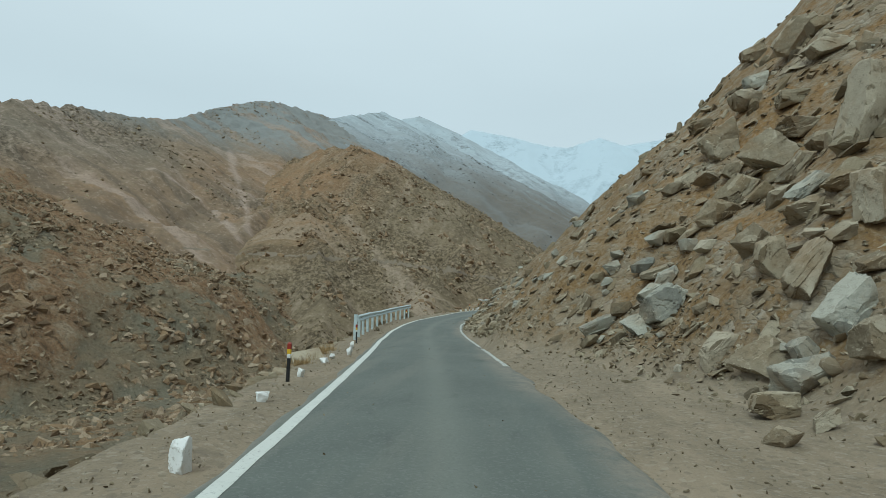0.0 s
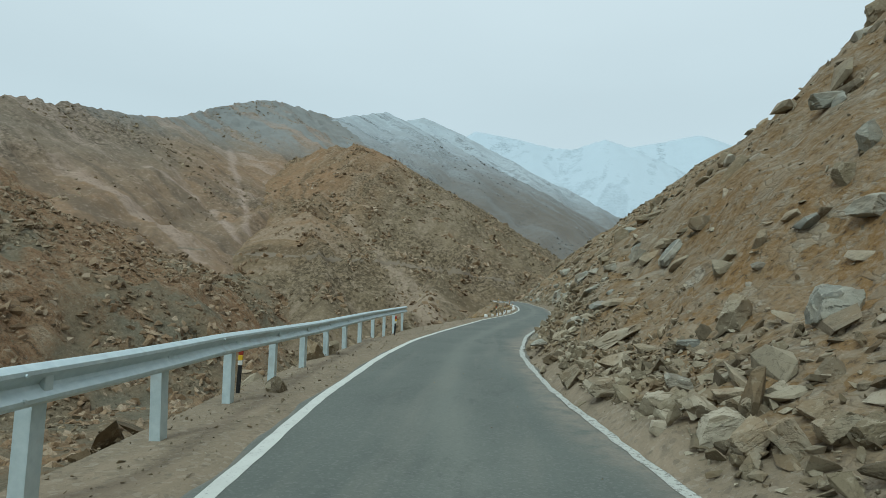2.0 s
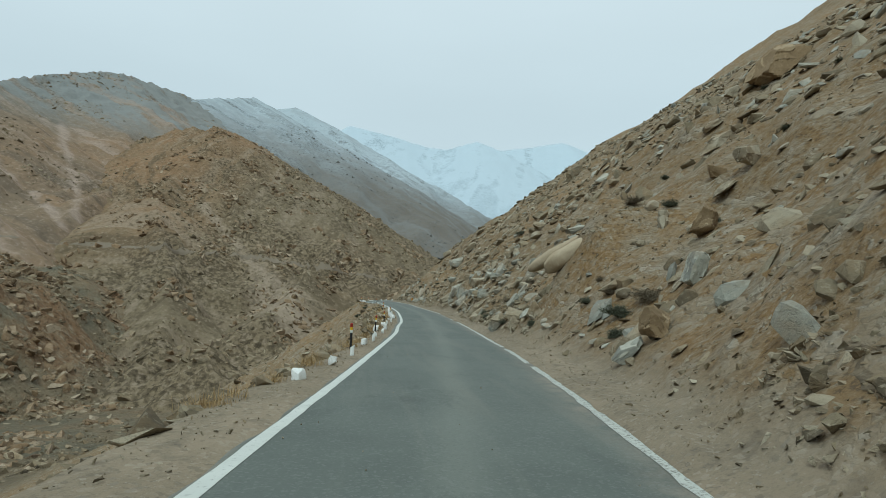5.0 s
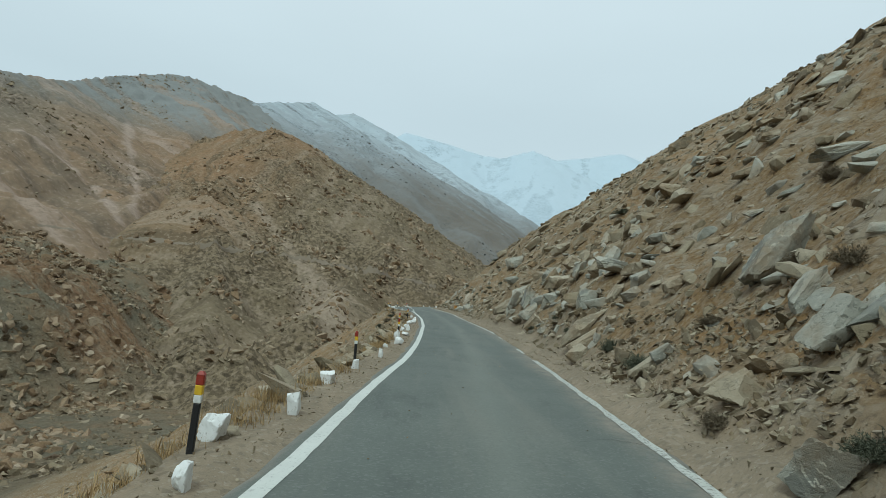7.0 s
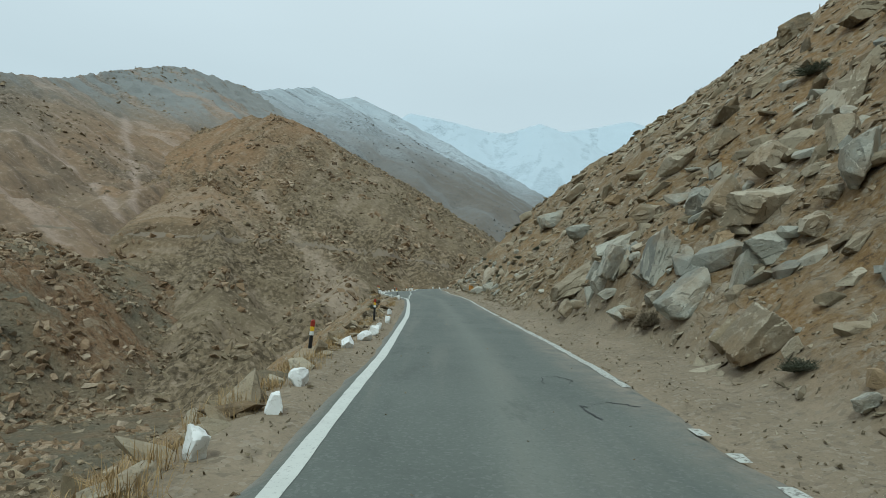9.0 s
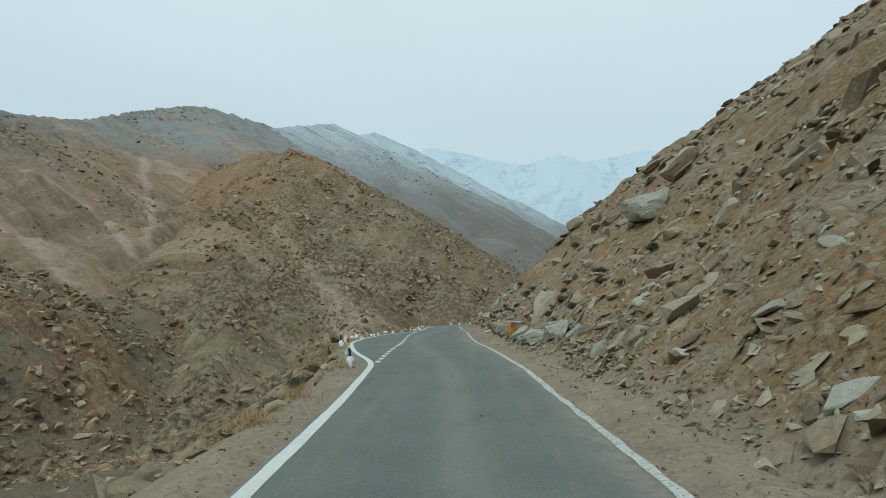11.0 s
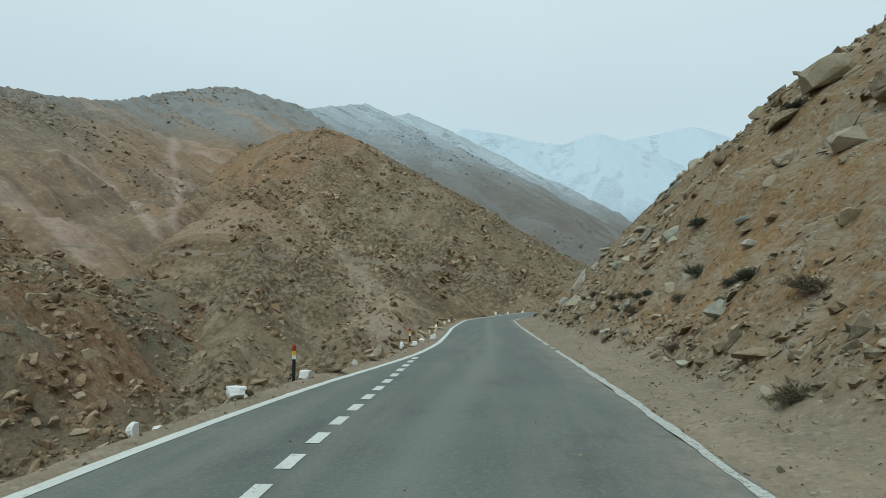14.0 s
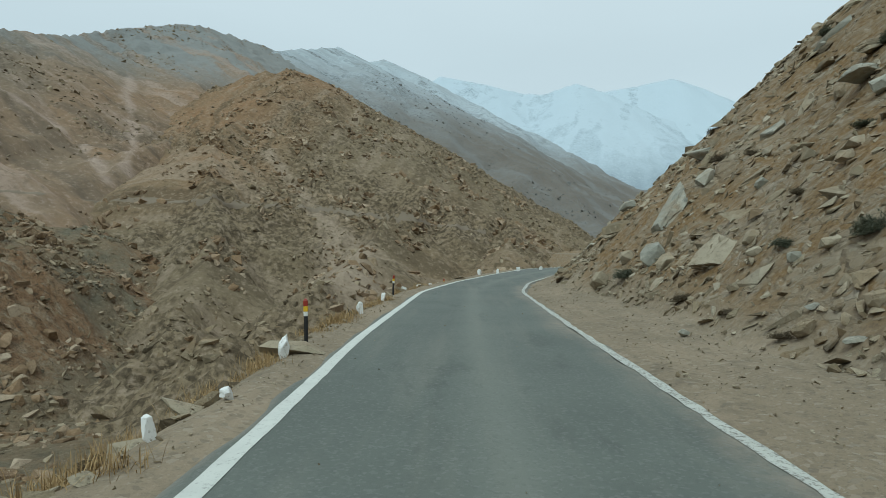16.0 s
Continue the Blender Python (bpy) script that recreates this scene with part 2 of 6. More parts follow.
def mat_mountain(name, low, high, dark, scale, snow=0.0, snow_line=0.0, snow_span=1.0, warm=None, rock_dark=0.75, pale=(0.25, 0.19, 0.14), white=(0.60, 0.70, 0.75), grain=0.35, relief=0.012, foot=None):
    """Bare mountain side: smooth scree with runs down the fall line, and dark rock where the rocky mask is high."""
    m = Nodes(name)
    z = m.xyz(m.geo.outputs["Position"])[2]
    big = m.noise(0.9 * scale, 5, 0.6)
    mid = m.noise(5 * scale, 6, 0.62)
    fine = m.noise(28 * scale, 6, 0.68)
    runs = attr(m, "runs")
    rocky = attr(m, "rocky")
    col = m.ramp(big, (0.35, low), (0.62, high))
    if warm:
        col = m.mix(m.math("MULTIPLY", attr(m, "warm"), m.span(mid, 0.35, 0.6, 0.6, 1.0)), col, warm)
    col = m.mix(m.span(runs, 0.60, 0.80, 0, 0.55), col, pale)
    col = m.mix(m.span(runs, 0.42, 0.24, 0, 0.6), col, dark)
    col = m.mix(m.span(fine, 0.52, 0.66, 0, grain), col, dark)
    col = m.mix(m.span(fine, 0.46, 0.34, 0, grain), col, pale)
    tone = m.xyz(m.voronoi(30 * scale, out="Color", stretch=(1, 0.7, 1.6)))[0]
    crag = m.mix(m.span(tone, 0.2, 0.9), dark, tuple(v * 1.1 for v in high))
    crag = m.mix(m.span(fine, 0.50, 0.62, 0, 0.8), crag, tuple(v * 0.5 for v in dark))
    crag = m.mix(m.span(fine, 0.47, 0.38, 0, 0.6), crag, pale)
    where = m.math("MULTIPLY", m.span(m.math("ADD", rocky, m.span(mid, 0.3, 0.7, -0.35, 0.35)), 0.25, 0.95), m.span(fine, 0.36, 0.55, 0.5, 1.0))
    col = m.mix(m.math("MULTIPLY", where, rock_dark), col, crag)
    col = m.mix(m.math("MULTIPLY", attr(m, "scree"), m.span(fine, 0.35, 0.62, 1.0, 0.55)), col, pale)
    if snow:
        v = m.math("ADD", m.span(mid, 0.3, 0.7, 0.5, 1.5), m.span(runs, 0.3, 0.7, 0.6, -0.6))
        v = m.math("ADD", v, m.span(fine, 0.3, 0.7, 0.3, -0.3))
        s = m.math("MULTIPLY", m.span(z, snow_line, snow_line + snow_span, 0.0, 1.6), v)
        s = m.math("MULTIPLY", m.math("MULTIPLY", s, 1.0, True), snow)
        col = m.mix(s, col, white)
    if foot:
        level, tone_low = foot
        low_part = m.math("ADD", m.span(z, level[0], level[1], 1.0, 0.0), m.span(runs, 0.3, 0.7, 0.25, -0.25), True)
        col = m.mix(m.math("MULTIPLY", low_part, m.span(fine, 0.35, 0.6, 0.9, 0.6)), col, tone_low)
    h = m.math("ADD", m.math("MULTIPLY", mid, 0.6), m.math("MULTIPLY", fine, 0.5))
    return m.done(col, 0.95, m.bump(h, 1.0, relief / scale), spec=0.1)


def mat_rock(name, base, pale, dark, veined=0.3, relief=0.028, size=1.0, stain=(0.25, 0.165, 0.09)):
    m = Nodes(name)
    info = m.n.new("ShaderNodeObjectInfo")
    rnd = m.math("FRACT", m.math("ADD", info.outputs["Random"], m.geo.outputs["Random Per Island"]))
    n1, n2, n3 = m.noise(1.1 / size, 5, 0.6), m.noise(7 / size, 7, 0.72), m.noise(45 / size, 5, 0.75)
    veins = m.noise(3.2 / size, 5, 0.6, stretch=(0.8, 0.8, 1.7), distort=0.1)
    col = m.ramp(rnd, (0.0, dark), (0.45, base), (1.0, pale))
    col = m.mix(m.span(n1, 0.46, 0.66, 0, 0.6), col, stain)
    col = m.mix(m.span(n2, 0.56, 0.70, 0, 0.55), col, tuple(v * 0.5 for v in dark))
    col = m.mix(m.span(n2, 0.46, 0.32, 0, 0.6), col, pale)
    col = m.mix(m.span(n3, 0.55, 0.72, 0, 0.5), col, tuple(v * 0.5 for v in base))
    line = m.math("ABSOLUTE", m.math("SUBTRACT", veins, 0.5))
    col = m.mix(m.span(line, 0.012, 0.0, 0, veined), col, tuple(v * 0.22 for v in dark))
    h = m.math("ADD", m.math("ADD", n2, m.math("MULTIPLY", n3, 0.35)), m.math("MULTIPLY", m.span(line, 0.0, 0.02), 0.6 * veined))
    return m.done(col, 0.9, m.bump(h, 0.9, relief * size), spec=0.2)


def mat_asphalt():
    m = Nodes("worn_asphalt")
    grain = m.noise(160, 3, 0.7)
    agg = m.voronoi(70)
    patch = m.noise(0.5, 5, 0.6)
    streak = m.noise(1.0, 4, 0.6, stretch=(1.6, 0.12, 1))
    col = m.ramp(patch, (0.3, (0.092, 0.104, 0.09)), (0.7, (0.122, 0.136, 0.117)))
    col = m.mix(m.span(attr(m, "wear"), 0, 1, 0, 0.55), col, (0.176, 0.187, 0.157))
    col = m.mix(m.span(streak, 0.5, 0.72, 0, 0.6), col, (0.17, 0.17, 0.14))
    stain = m.noise(0.9, 6, 0.7, stretch=(1.3, 0.45, 1))
    col = m.mix(m.span(stain, 0.56, 0.68, 0, 0.55), col, (0.064, 0.072, 0.063))
    col = m.mix(m.math("MULTIPLY", attr(m, "dust"), m.span(m.noise(3, 5, 0.7), 0.3, 0.6)), col, (0.24, 0.205, 0.16))
    col = m.mix(m.span(grain, 0.55, 0.75, 0, 0.4), col, (0.06, 0.063, 0.06))
    speck = m.xyz(m.voronoi(38, out="Color"))
    col = m.mix(m.span(speck[0], 0.72, 0.95, 0, 0.3), col, (0.2, 0.205, 0.19))
    col = m.mix(m.span(speck[1], 0.75, 0.95, 0, 0.2), col, (0.07, 0.073, 0.07))
    return m.done(col, 0.82, m.bump(m.math("ADD", grain, agg), 0.2, 0.008), spec=0.35)


def mat_paint(name, color, rough=0.6, wear=0.5, under=(0.12, 0.12, 0.115), bare=0.56):
    m = Nodes(name)
    n = m.noise(22, 6, 0.75)
    col = m.mix(m.span(m.noise(3, 4), 0.35, 0.7, 0, 0.3), color, tuple(v * 0.7 for v in color))
    col = m.mix(m.span(n, bare, bare + 0.1, 0, wear), col, under)
    return m.done(col, rough, m.bump(n, 0.2, 0.01))


def mat_metal():
    m = Nodes("galvanised_steel")
    n = m.noise(9, 5, 0.65)
    spang = m.voronoi(40)
    col = m.mix(m.span(n, 0.35, 0.7), (0.45, 0.55, 0.57), (0.58, 0.67, 0.68))
    col = m.mix(m.span(m.noise(2.5, 4), 0.55, 0.75, 0, 0.5), col, (0.32, 0.30, 0.27))
    return m.done(col, m.span(n, 0.3, 0.7, 0.42, 0.62), m.bump(spang, 0.05, 0.01), metal=0.35, spec=0.5)


def mat_scrub(name, a, b):
    m = Nodes(name)
    r = m.geo.outputs["Random Per Island"]
    return m.done(m.mix(r, a, b), 0.95, spec=0.1)


M_GROUND, M_ASPHALT = mat_ground(), mat_asphalt()
M_LINE = mat_paint("road_paint", (0.55, 0.56, 0.51), 0.7, 0.55)
M_LINE_WORN = mat_paint("worn_road_paint", (0.46, 0.47, 0.42), 0.75, 1.0, (0.16, 0.15, 0.13), 0.5)
M_ROCK_BROWN = mat_rock("grey_brown_rock", (0.215, 0.172, 0.11), (0.385, 0.332, 0.242), (0.098, 0.075, 0.048))
M_CRAG = mat_rock("olive_brown_crag", (0.195, 0.15, 0.094), (0.335, 0.272, 0.185), (0.08, 0.062, 0.04), size=7.0)
M_OUTCROP = mat_rock("ochre_outcrop", (0.235, 0.15, 0.085), (0.39, 0.31, 0.22), (0.105, 0.072, 0.045), 0.5, size=6.0)
M_ROCK_GREY = mat_rock("pale_grey_rock", (0.31, 0.302, 0.25), (0.42, 0.40, 0.33), (0.20, 0.198, 0.17))
M_ROCK_TAN = mat_rock("tan_rock", (0.30, 0.25, 0.175), (0.42, 0.365, 0.275), (0.18, 0.142, 0.095))
M_ROCK_RUST = mat_rock("rust_brown_rock", (0.285, 0.195, 0.11), (0.38, 0.29, 0.185), (0.17, 0.115, 0.065))
M_WHITE = mat_paint("whitewash", (0.72, 0.72, 0.69), 0.85, 0.75, (0.28, 0.24, 0.19))
M_STEEL = mat_metal()
M_BLACK = mat_paint("black_paint", (0.018, 0.018, 0.018), 0.5, 0.25, (0.09, 0.08, 0.07))
M_RED = mat_paint("red_paint", (0.30, 0.035, 0.02), 0.45, 0.2)
M_YELLOW = mat_paint("yellow_paint", (0.68, 0.42, 0.03), 0.45, 0.2)
M_POST_WHITE = mat_paint("white_paint", (0.7, 0.7, 0.66), 0.5, 0.3)
M_STRAW = mat_scrub("dry_straw", (0.41, 0.285, 0.145), (0.26, 0.17, 0.08))
M_BUSH = mat_scrub("dry_brush", (0.10, 0.078, 0.052), (0.19, 0.15, 0.1))
M_BUSH_GREEN = mat_scrub("grey_green_brush", (0.062, 0.07, 0.048), (0.125, 0.125, 0.086))

# ---- plan of the road: painted line left, line right, height, along y ----
K = 1.12
LEFT_LINE = np.array([(-40, 0.9), (-20, -0.3), (0, -1.5), (4, -1.92), (9.4, -2.53), (16.8, -3.5), (22, -4.27), (28.5, -5.02), (34, -5.28), (39, -5.2), (43.5, -4.73), (53.5, -3.44), (60, -2.64), (68.9, -1.63),
                      (73.6, -1.11), (78.1, -0.84), (82.6, -0.42), (87.2, -0.2), (91.5, -0.06), (98, 0.08), (108, 0.01), (117, -0.33), (123.2, -0.68), (124.6, -1.03), (126.7, -1.73), (129, -2.24), (133, -3.0), (137, -3.19),
                      (142, -2.99), (145.3, -2.77), (148.2, -2.47), (152, -1.83), (154.5, -1.53), (158.2, -1.4), (164, -1.53), (169, -1.7), (180, -1.57), (187, -0.49), (196, 1.61), (207, 4.6), (216, 11.5), (226, 28.0),
                      (240, 60.0)]) * K
RIGHT_LINE = np.array([(-40, 4.6), (-20, 3.2), (0, 1.8), (8, 0.9), (15, 0.15), (21, -0.55), (25, -1.03), (30.5, -1.7), (36, -1.97), (42, -1.55), (48, -0.64), (59.3, 0.9), (66, 1.65), (73.6, 2.25),
                       (82.3, 2.82), (88, 3.09), (98, 3.29), (105, 3.19), (112.3, 3.11), (122, 3.03), (127, 2.7), (133, 2.3), (139, 2.17), (148, 2.2), (160, 2.03), (170, 1.87), (180, 1.85), (186, 2.7),
                       (194, 4.9), (205, 9.2), (214, 17.0), (225, 36.0), (240, 70.0)]) * K
ROAD_Z = np.array([(-40, 0.3), (0, 0.0), (10, -0.17), (20, -0.43), (26, -0.57), (32, -0.55), (54, -0.34), (70, -0.44), (88, -0.4), (95, -0.27), (118, -0.1), (128, 0.08), (144, 0.12),
                   (160, 0.02), (190, -0.05), (240, 0.0)]) * K
LANE_LINE = np.array([(123.2, -0.62), (128, -0.74), (132.6, -0.8), (138.8, -1.15), (143.3, -1.32), (148.9, -1.41), (152.7, -1.5), (157, -1.45)]) * K


def smooth_table(table):
    """A fine, softened table of a plan line."""
    ys = np.arange(table[0, 0], table[-1, 0], 0.25)
    v = np.interp(ys, table[:, 0], table[:, 1])
    kernel = np.hanning(21)
    pad = np.pad(v, 10, mode="reflect", reflect_type="odd")
    return ys, np.convolve(pad, kernel / kernel.sum(), "valid")


T_LEFT, T_RIGHT, T_Z, T_LANE = (smooth_table(t) for t in (LEFT_LINE, RIGHT_LINE, ROAD_Z, LANE_LINE))
left_x = lambda y: np.interp(y, *T_LEFT)
right_x = lambda y: np.interp(y, *T_RIGHT)
road_z = lambda y: np.interp(y, *T_Z)
lane_x = lambda y: np.interp(y, *T_LANE)

# width of the verge beyond each line, along y
VERGE_R = np.array([(-40, 3), (0, 3.2), (10, 3.6), (17, 2.2), (22, 0.5), (40, 0.45), (60, 0.6), (66, 1.2), (72, 1.2), (80, 0.8), (100, 0.9), (108, 1.6), (114, 2.0), (122, 0.9), (130, 1.1), (142, 0.8), (150, 1.3),
                    (165, 1.6), (180, 1.9), (190, 2.3), (198, 2.2), (207, 1.2), (215, 0.9), (240, 1.0), (400, 1.0)])
VERGE_L = np.array([(-40, 1.2), (10, 1.4), (24, 1.6), (50, 1.7), (60, 1.3), (80, 1.0), (110, 1.1), (130, 1.0), (160, 0.7), (180, 0.9), (400, 1.2)])


def plan_x(y):
    """The middle of the road, carried on past its drawn ends."""
    return 0.5 * (left_x(y) + right_x(y))


def land(x, y):
    """Height of the ground, where bedrock shows, how dusty it is, and how far across the ravine it lies."""
    x, y = np.asarray(x, float), np.asarray(y, float)
    zr, xl, xr = road_z(y), left_x(y), right_x(y)
    # uphill side
    d = x - xr - np.interp(y, VERGE_R[:, 0], VERGE_R[:, 1]) - 0.35 * fbm(y * 0.22, y * 0 + 3.3, 3, 5)
    up = np.clip(d, 0, None)
    steep = np.interp(y, (22, 32, 44, 55, 80, 95, 182, 198, 212), (0.92, 0.98, 0.95, 0.88, 0.84, 0.92, 0.92, 0.96, 0.9)) + 0.08 * fbm(x * 0.03, y * 0.05, 2, 11)
    upper = np.interp(y, (22, 32, 45, 60, 80, 172, 196, 214, 300), (0.97, 1.08, 1.0, 0.86, 0.70, 0.70, 0.72, 0.6, 0.6))
    rise = np.where(up < 13, up * steep, 13 * steep + (up - 13) * upper)
    cap = np.interp(y, (186, 210), (120, 30))
    rise = np.where(up > cap, 13 * steep + (cap - 13) * upper + (up - cap) * np.interp(y, (186, 210), (0.3, 0.2)), rise)
    rise = rise * np.interp(y, (262, 345), (1, 0.08))
    rough = np.clip(up / 3.0, 0, 1)
    crag = ridged(x * 0.16 + 3, y * 0.11, 4, 21) - 0.55
    rise = rise + rough * (1.5 * crag + 0.55 * fbm(x * 0.45, y * 0.4, 4, 31) + 1.6 * fbm(x * 0.06, y * 0.06, 3, 41))
    toe = 0.25 * np.clip(1 - np.abs(d) / 1.2, 0, 1) * (0.5 + fbm(x * 0.9, y * 0.9, 3, 51))
    # downhill side: verge, embankment, ravine, far bank
    e = xl - np.interp(y, VERGE_L[:, 0], VERGE_L[:, 1]) - 0.25 * fbm(y * 0.3, y * 0 + 9.1, 3, 61) - x
    dn = np.clip(e, 0, None)
    deep = np.interp(dn, (0, 2.5, 10, 40, 90, 120, 150), (0, -1.9, -7.5, -27, -48, -54, -55))
    floor_x = np.clip(-200 + (y - 250) * 0.55, -300, -132)
    q = np.clip(floor_x - x, 0, None)
    bank = -55 + np.interp(q, (0, 65, 160, 400, 5000), (0, 52, 84, 190, 700)) + np.interp(y, (0, 250), (-6, 0))
    rough_l = np.clip(dn / 6.0, 0, 1) * np.clip(1 - (dn - 60) / 60, 0, 1)
    far_bank = np.clip(q / 30, 0, 1)
    crag_l = ridged(x * 0.13, y * 0.12, 4, 71) - 0.55
    deep = deep + rough_l * (1.0 * crag_l + 0.5 * fbm(x * 0.4, y * 0.4, 4, 81))
    bank = bank + far_bank * (17 * (ridged(x * 0.025, y * 0.022, 5, 91) - 0.6) + 10.0 * (ridged(x * 0.07, y * 0.07, 4, 95) - 0.6) + 4.0 * fbm(x * 0.05, y * 0.05, 4, 97))
    wx, wy = x + 9 * fbm(x * 0.03, y * 0.03, 3, 301), y + 9 * fbm(x * 0.03 + 7, y * 0.03, 3, 305)
    outcrop = np.clip(0.5 + 2.2 * fbm(wx * 0.016, wy * 0.02, 3, 311), 0, 1) * far_bank
    bank = bank + outcrop * (7.0 * (ridged(wx * 0.035, wy * 0.11, 4, 321) - 0.55) + 2.6 * (ridged(wx * 0.16, wy * 0.24, 3, 325) - 0.5)) + far_bank * 1.2 * fbm(x * 0.22, y * 0.22, 3, 331)
    deep = np.where(q > 0, np.maximum(deep, bank), deep)
    # outcrops that stand proud of the slope
    for bx, by, wide, long_, high in ((6.3, 77.2, 1.6, 2.0, 1.9), (6.3, 97.6, 2.2, 3.6, 1.5), (6.0, 114.0, 2.0, 4.0, 0.9), (0.4, 44.5, 1.6, 3.5, 0.6)):
        rise = rise + high * np.exp(-(((x - bx) / wide) ** 2) - ((y - by) / long_) ** 2) * np.clip(up / 0.8, 0, 1)
    small = 0.05 * fbm(x * 1.7, y * 1.7, 3, 101)
    off = np.clip(np.minimum(np.abs(x - xl), np.abs(x - xr)) / 0.8, 0, 1) * ((x > xr) | (x < xl))
    z = zr + rise + toe * (x > xr) + deep + small * off
    inside = (x > xl - 0.35) & (x < xr + 0.35)
    z = np.where(inside, zr - 0.06, z)
    gravel = np.where(x > plan_x(y), np.clip(1 - d / 0.8, 0, 1), np.clip(1 - e / 0.9, 0, 1))
    far = np.clip((dn - 55) / 40, 0, 1)
    return z, outcrop, gravel, far


def floats(mesh, name, values):
    mesh.attributes.new(name, "FLOAT", "POINT").data.foreach_set("value", np.asarray(values, np.float32).ravel())


def grid_mesh(name, x, y, z):
    """A mesh over a grid of points given as 2-D arrays."""
    rows, cols = x.shape
    mesh = bpy.data.meshes.new(name)
    idx = np.arange(rows * cols).reshape(rows, cols)
    quads = np.stack([idx[:-1, :-1], idx[:-1, 1:], idx[1:, 1:], idx[1:, :-1]], -1).reshape(-1, 4)
    mesh.vertices.add(rows * cols)
    mesh.vertices.foreach_set("co", np.stack([x, y, z], -1).astype(np.float32).ravel())
    mesh.loops.add(quads.size)
    mesh.loops.foreach_set("vertex_index", quads.astype(np.int32).ravel())
    mesh.polygons.add(len(quads))
    mesh.polygons.foreach_set("loop_start", np.arange(0, quads.size, 4, dtype=np.int32))
    mesh.update(calc_edges=True)
    mesh.validate()
    mesh.polygons.foreach_set("use_smooth", np.ones(len(quads), bool))
    return mesh


def structure(name, mesh, material, label, category=""):
    mesh.materials.append(material)
    return tagged(new(name, mesh), label, category, kind="structure")


# ---- ground: one sheet to the horizon, finest beside the road ----
def steps(fine, limit, step, grow):
    out = [0.0]
    while out[-1] < limit:
        out.append(out[-1] + (step if out[-1] < fine else step + (out[-1] - fine) * grow))
    return np.array(out)


u_right, u_left = steps(16, 4600, 0.3, 0.05), steps(10, 4600, 0.3, 0.016)
us = np.concatenate([-u_left[::-1][:-1], u_right])
ys = np.concatenate([np.arange(-30, 232, 0.65), 232 + steps(30, 4300, 0.6, 0.017)])
ys = np.concatenate([-30 - steps(1, 900, 0.6, 0.15)[::-1][:-1], ys])
G_U, G_Y = np.meshgrid(us, ys)
G_X = G_U + plan_x(G_Y)
g_z, g_outcrop, g_gravel, g_far = land(G_X, G_Y)
ground_mesh = grid_mesh("ground", G_X, G_Y, g_z)
floats(ground_mesh, "outcrop", g_outcrop)
floats(ground_mesh, "gravel", g_gravel)
floats(ground_mesh, "far", g_far)
structure("ground", ground_mesh, M_GROUND, "stony brown hillside and ravine with dusty gravel verges", "ground")

# ---- road ----
EDGE = 0.28
r_y = np.arange(-40 * K, 238 * K, 0.4)
r_w = np.linspace(0, 1, 25)
R_Y, R_W = np.meshgrid(r_y, r_w, indexing="ij")
rag_l, rag_r = 0.10 * fbm(r_y * 0.9, r_y * 0, 3, 7), 0.14 * fbm(r_y * 0.8, r_y * 0 + 4, 3, 8)
x0, x1 = left_x(r_y) - EDGE - rag_l, right_x(r_y) + EDGE * 0.6 + rag_r
R_X = x0[:, None] + (x1 - x0)[:, None] * R_W
R_Z = road_z(R_Y) + 0.004 + 0.02 * (1 - (2 * R_W - 1) ** 2)
R_Z[:, 0] -= 0.07
R_Z[:, -1] -= 0.07
road_mesh = grid_mesh("road", R_X, R_Y, R_Z)
mid = R_X - plan_x(R_Y)
wear = np.exp(-((mid - 0.05) / 0.28) ** 2)
edge_dust = np.clip((R_W - 0.84 - 0.10 * fbm(R_X * 0.7, R_Y * 0.25, 3, 77)) / 0.12, 0, 1) * 0.95 + np.clip((0.05 - R_W) / 0.05, 0, 1) * 0.9
floats(road_mesh, "wear", wear)
floats(road_mesh, "dust", edge_dust)
structure("road", road_mesh, M_ASPHALT, "narrow grey worn asphalt mountain road", "road")


def ribbon(name, xs, ys, width, lift, material, label, ragged=0.0, seed=0):
    """A painted line that follows the plan."""
    a = xs - width / 2 + ragged * fbm(ys * 3, ys * 0, 2, seed)
    b = xs + width / 2 + ragged * fbm(ys * 3, ys * 0 + 7, 2, seed + 1)
    w = np.linspace(0, 1, 4)
    X = a[:, None] + (b - a)[:, None] * w
    Y = np.repeat(ys[:, None], 4, 1)
    x0_, x1_ = np.interp(Y, r_y, x0), np.interp(Y, r_y, x1)
    cross = 2 * (X - x0_) / (x1_ - x0_) - 1
    Z = road_z(Y) + 0.004 + 0.02 * (1 - cross**2) + lift
    return structure(name, grid_mesh(name, X, Y, Z), material, label, "road marking")


yl = np.arange(-30, 236 * K, 0.25)
ribbon("road_marking_left", left_x(yl), yl, 0.17, 0.005, M_LINE, "white painted edge line, slightly worn", 0.012, 3)
for n, (a, b) in enumerate(((13.5, 19.5), (20.0, 62), (62.6, 66.6), (67.2, 84.5), (86.5, 88.2), (91.6, 91.85), (92.3, 92.65), (93.0, 93.35), (93.9, 94.1), (95.1, 108), (108.6, 155.3), (155.9, 156.5), (157.2, 158.8), (159.1, 240))):
    yr = np.arange(a * K, min(b * K, 236 * K), 0.25)
    ribbon("road_marking_right", right_x(yr), yr, 0.13, 0.005, M_LINE_WORN, "white painted edge line, worn and broken", 0.035, 9 + n)

# ---- mountains: crest lines with slopes, gullies and crags ----


FIELDS = {}


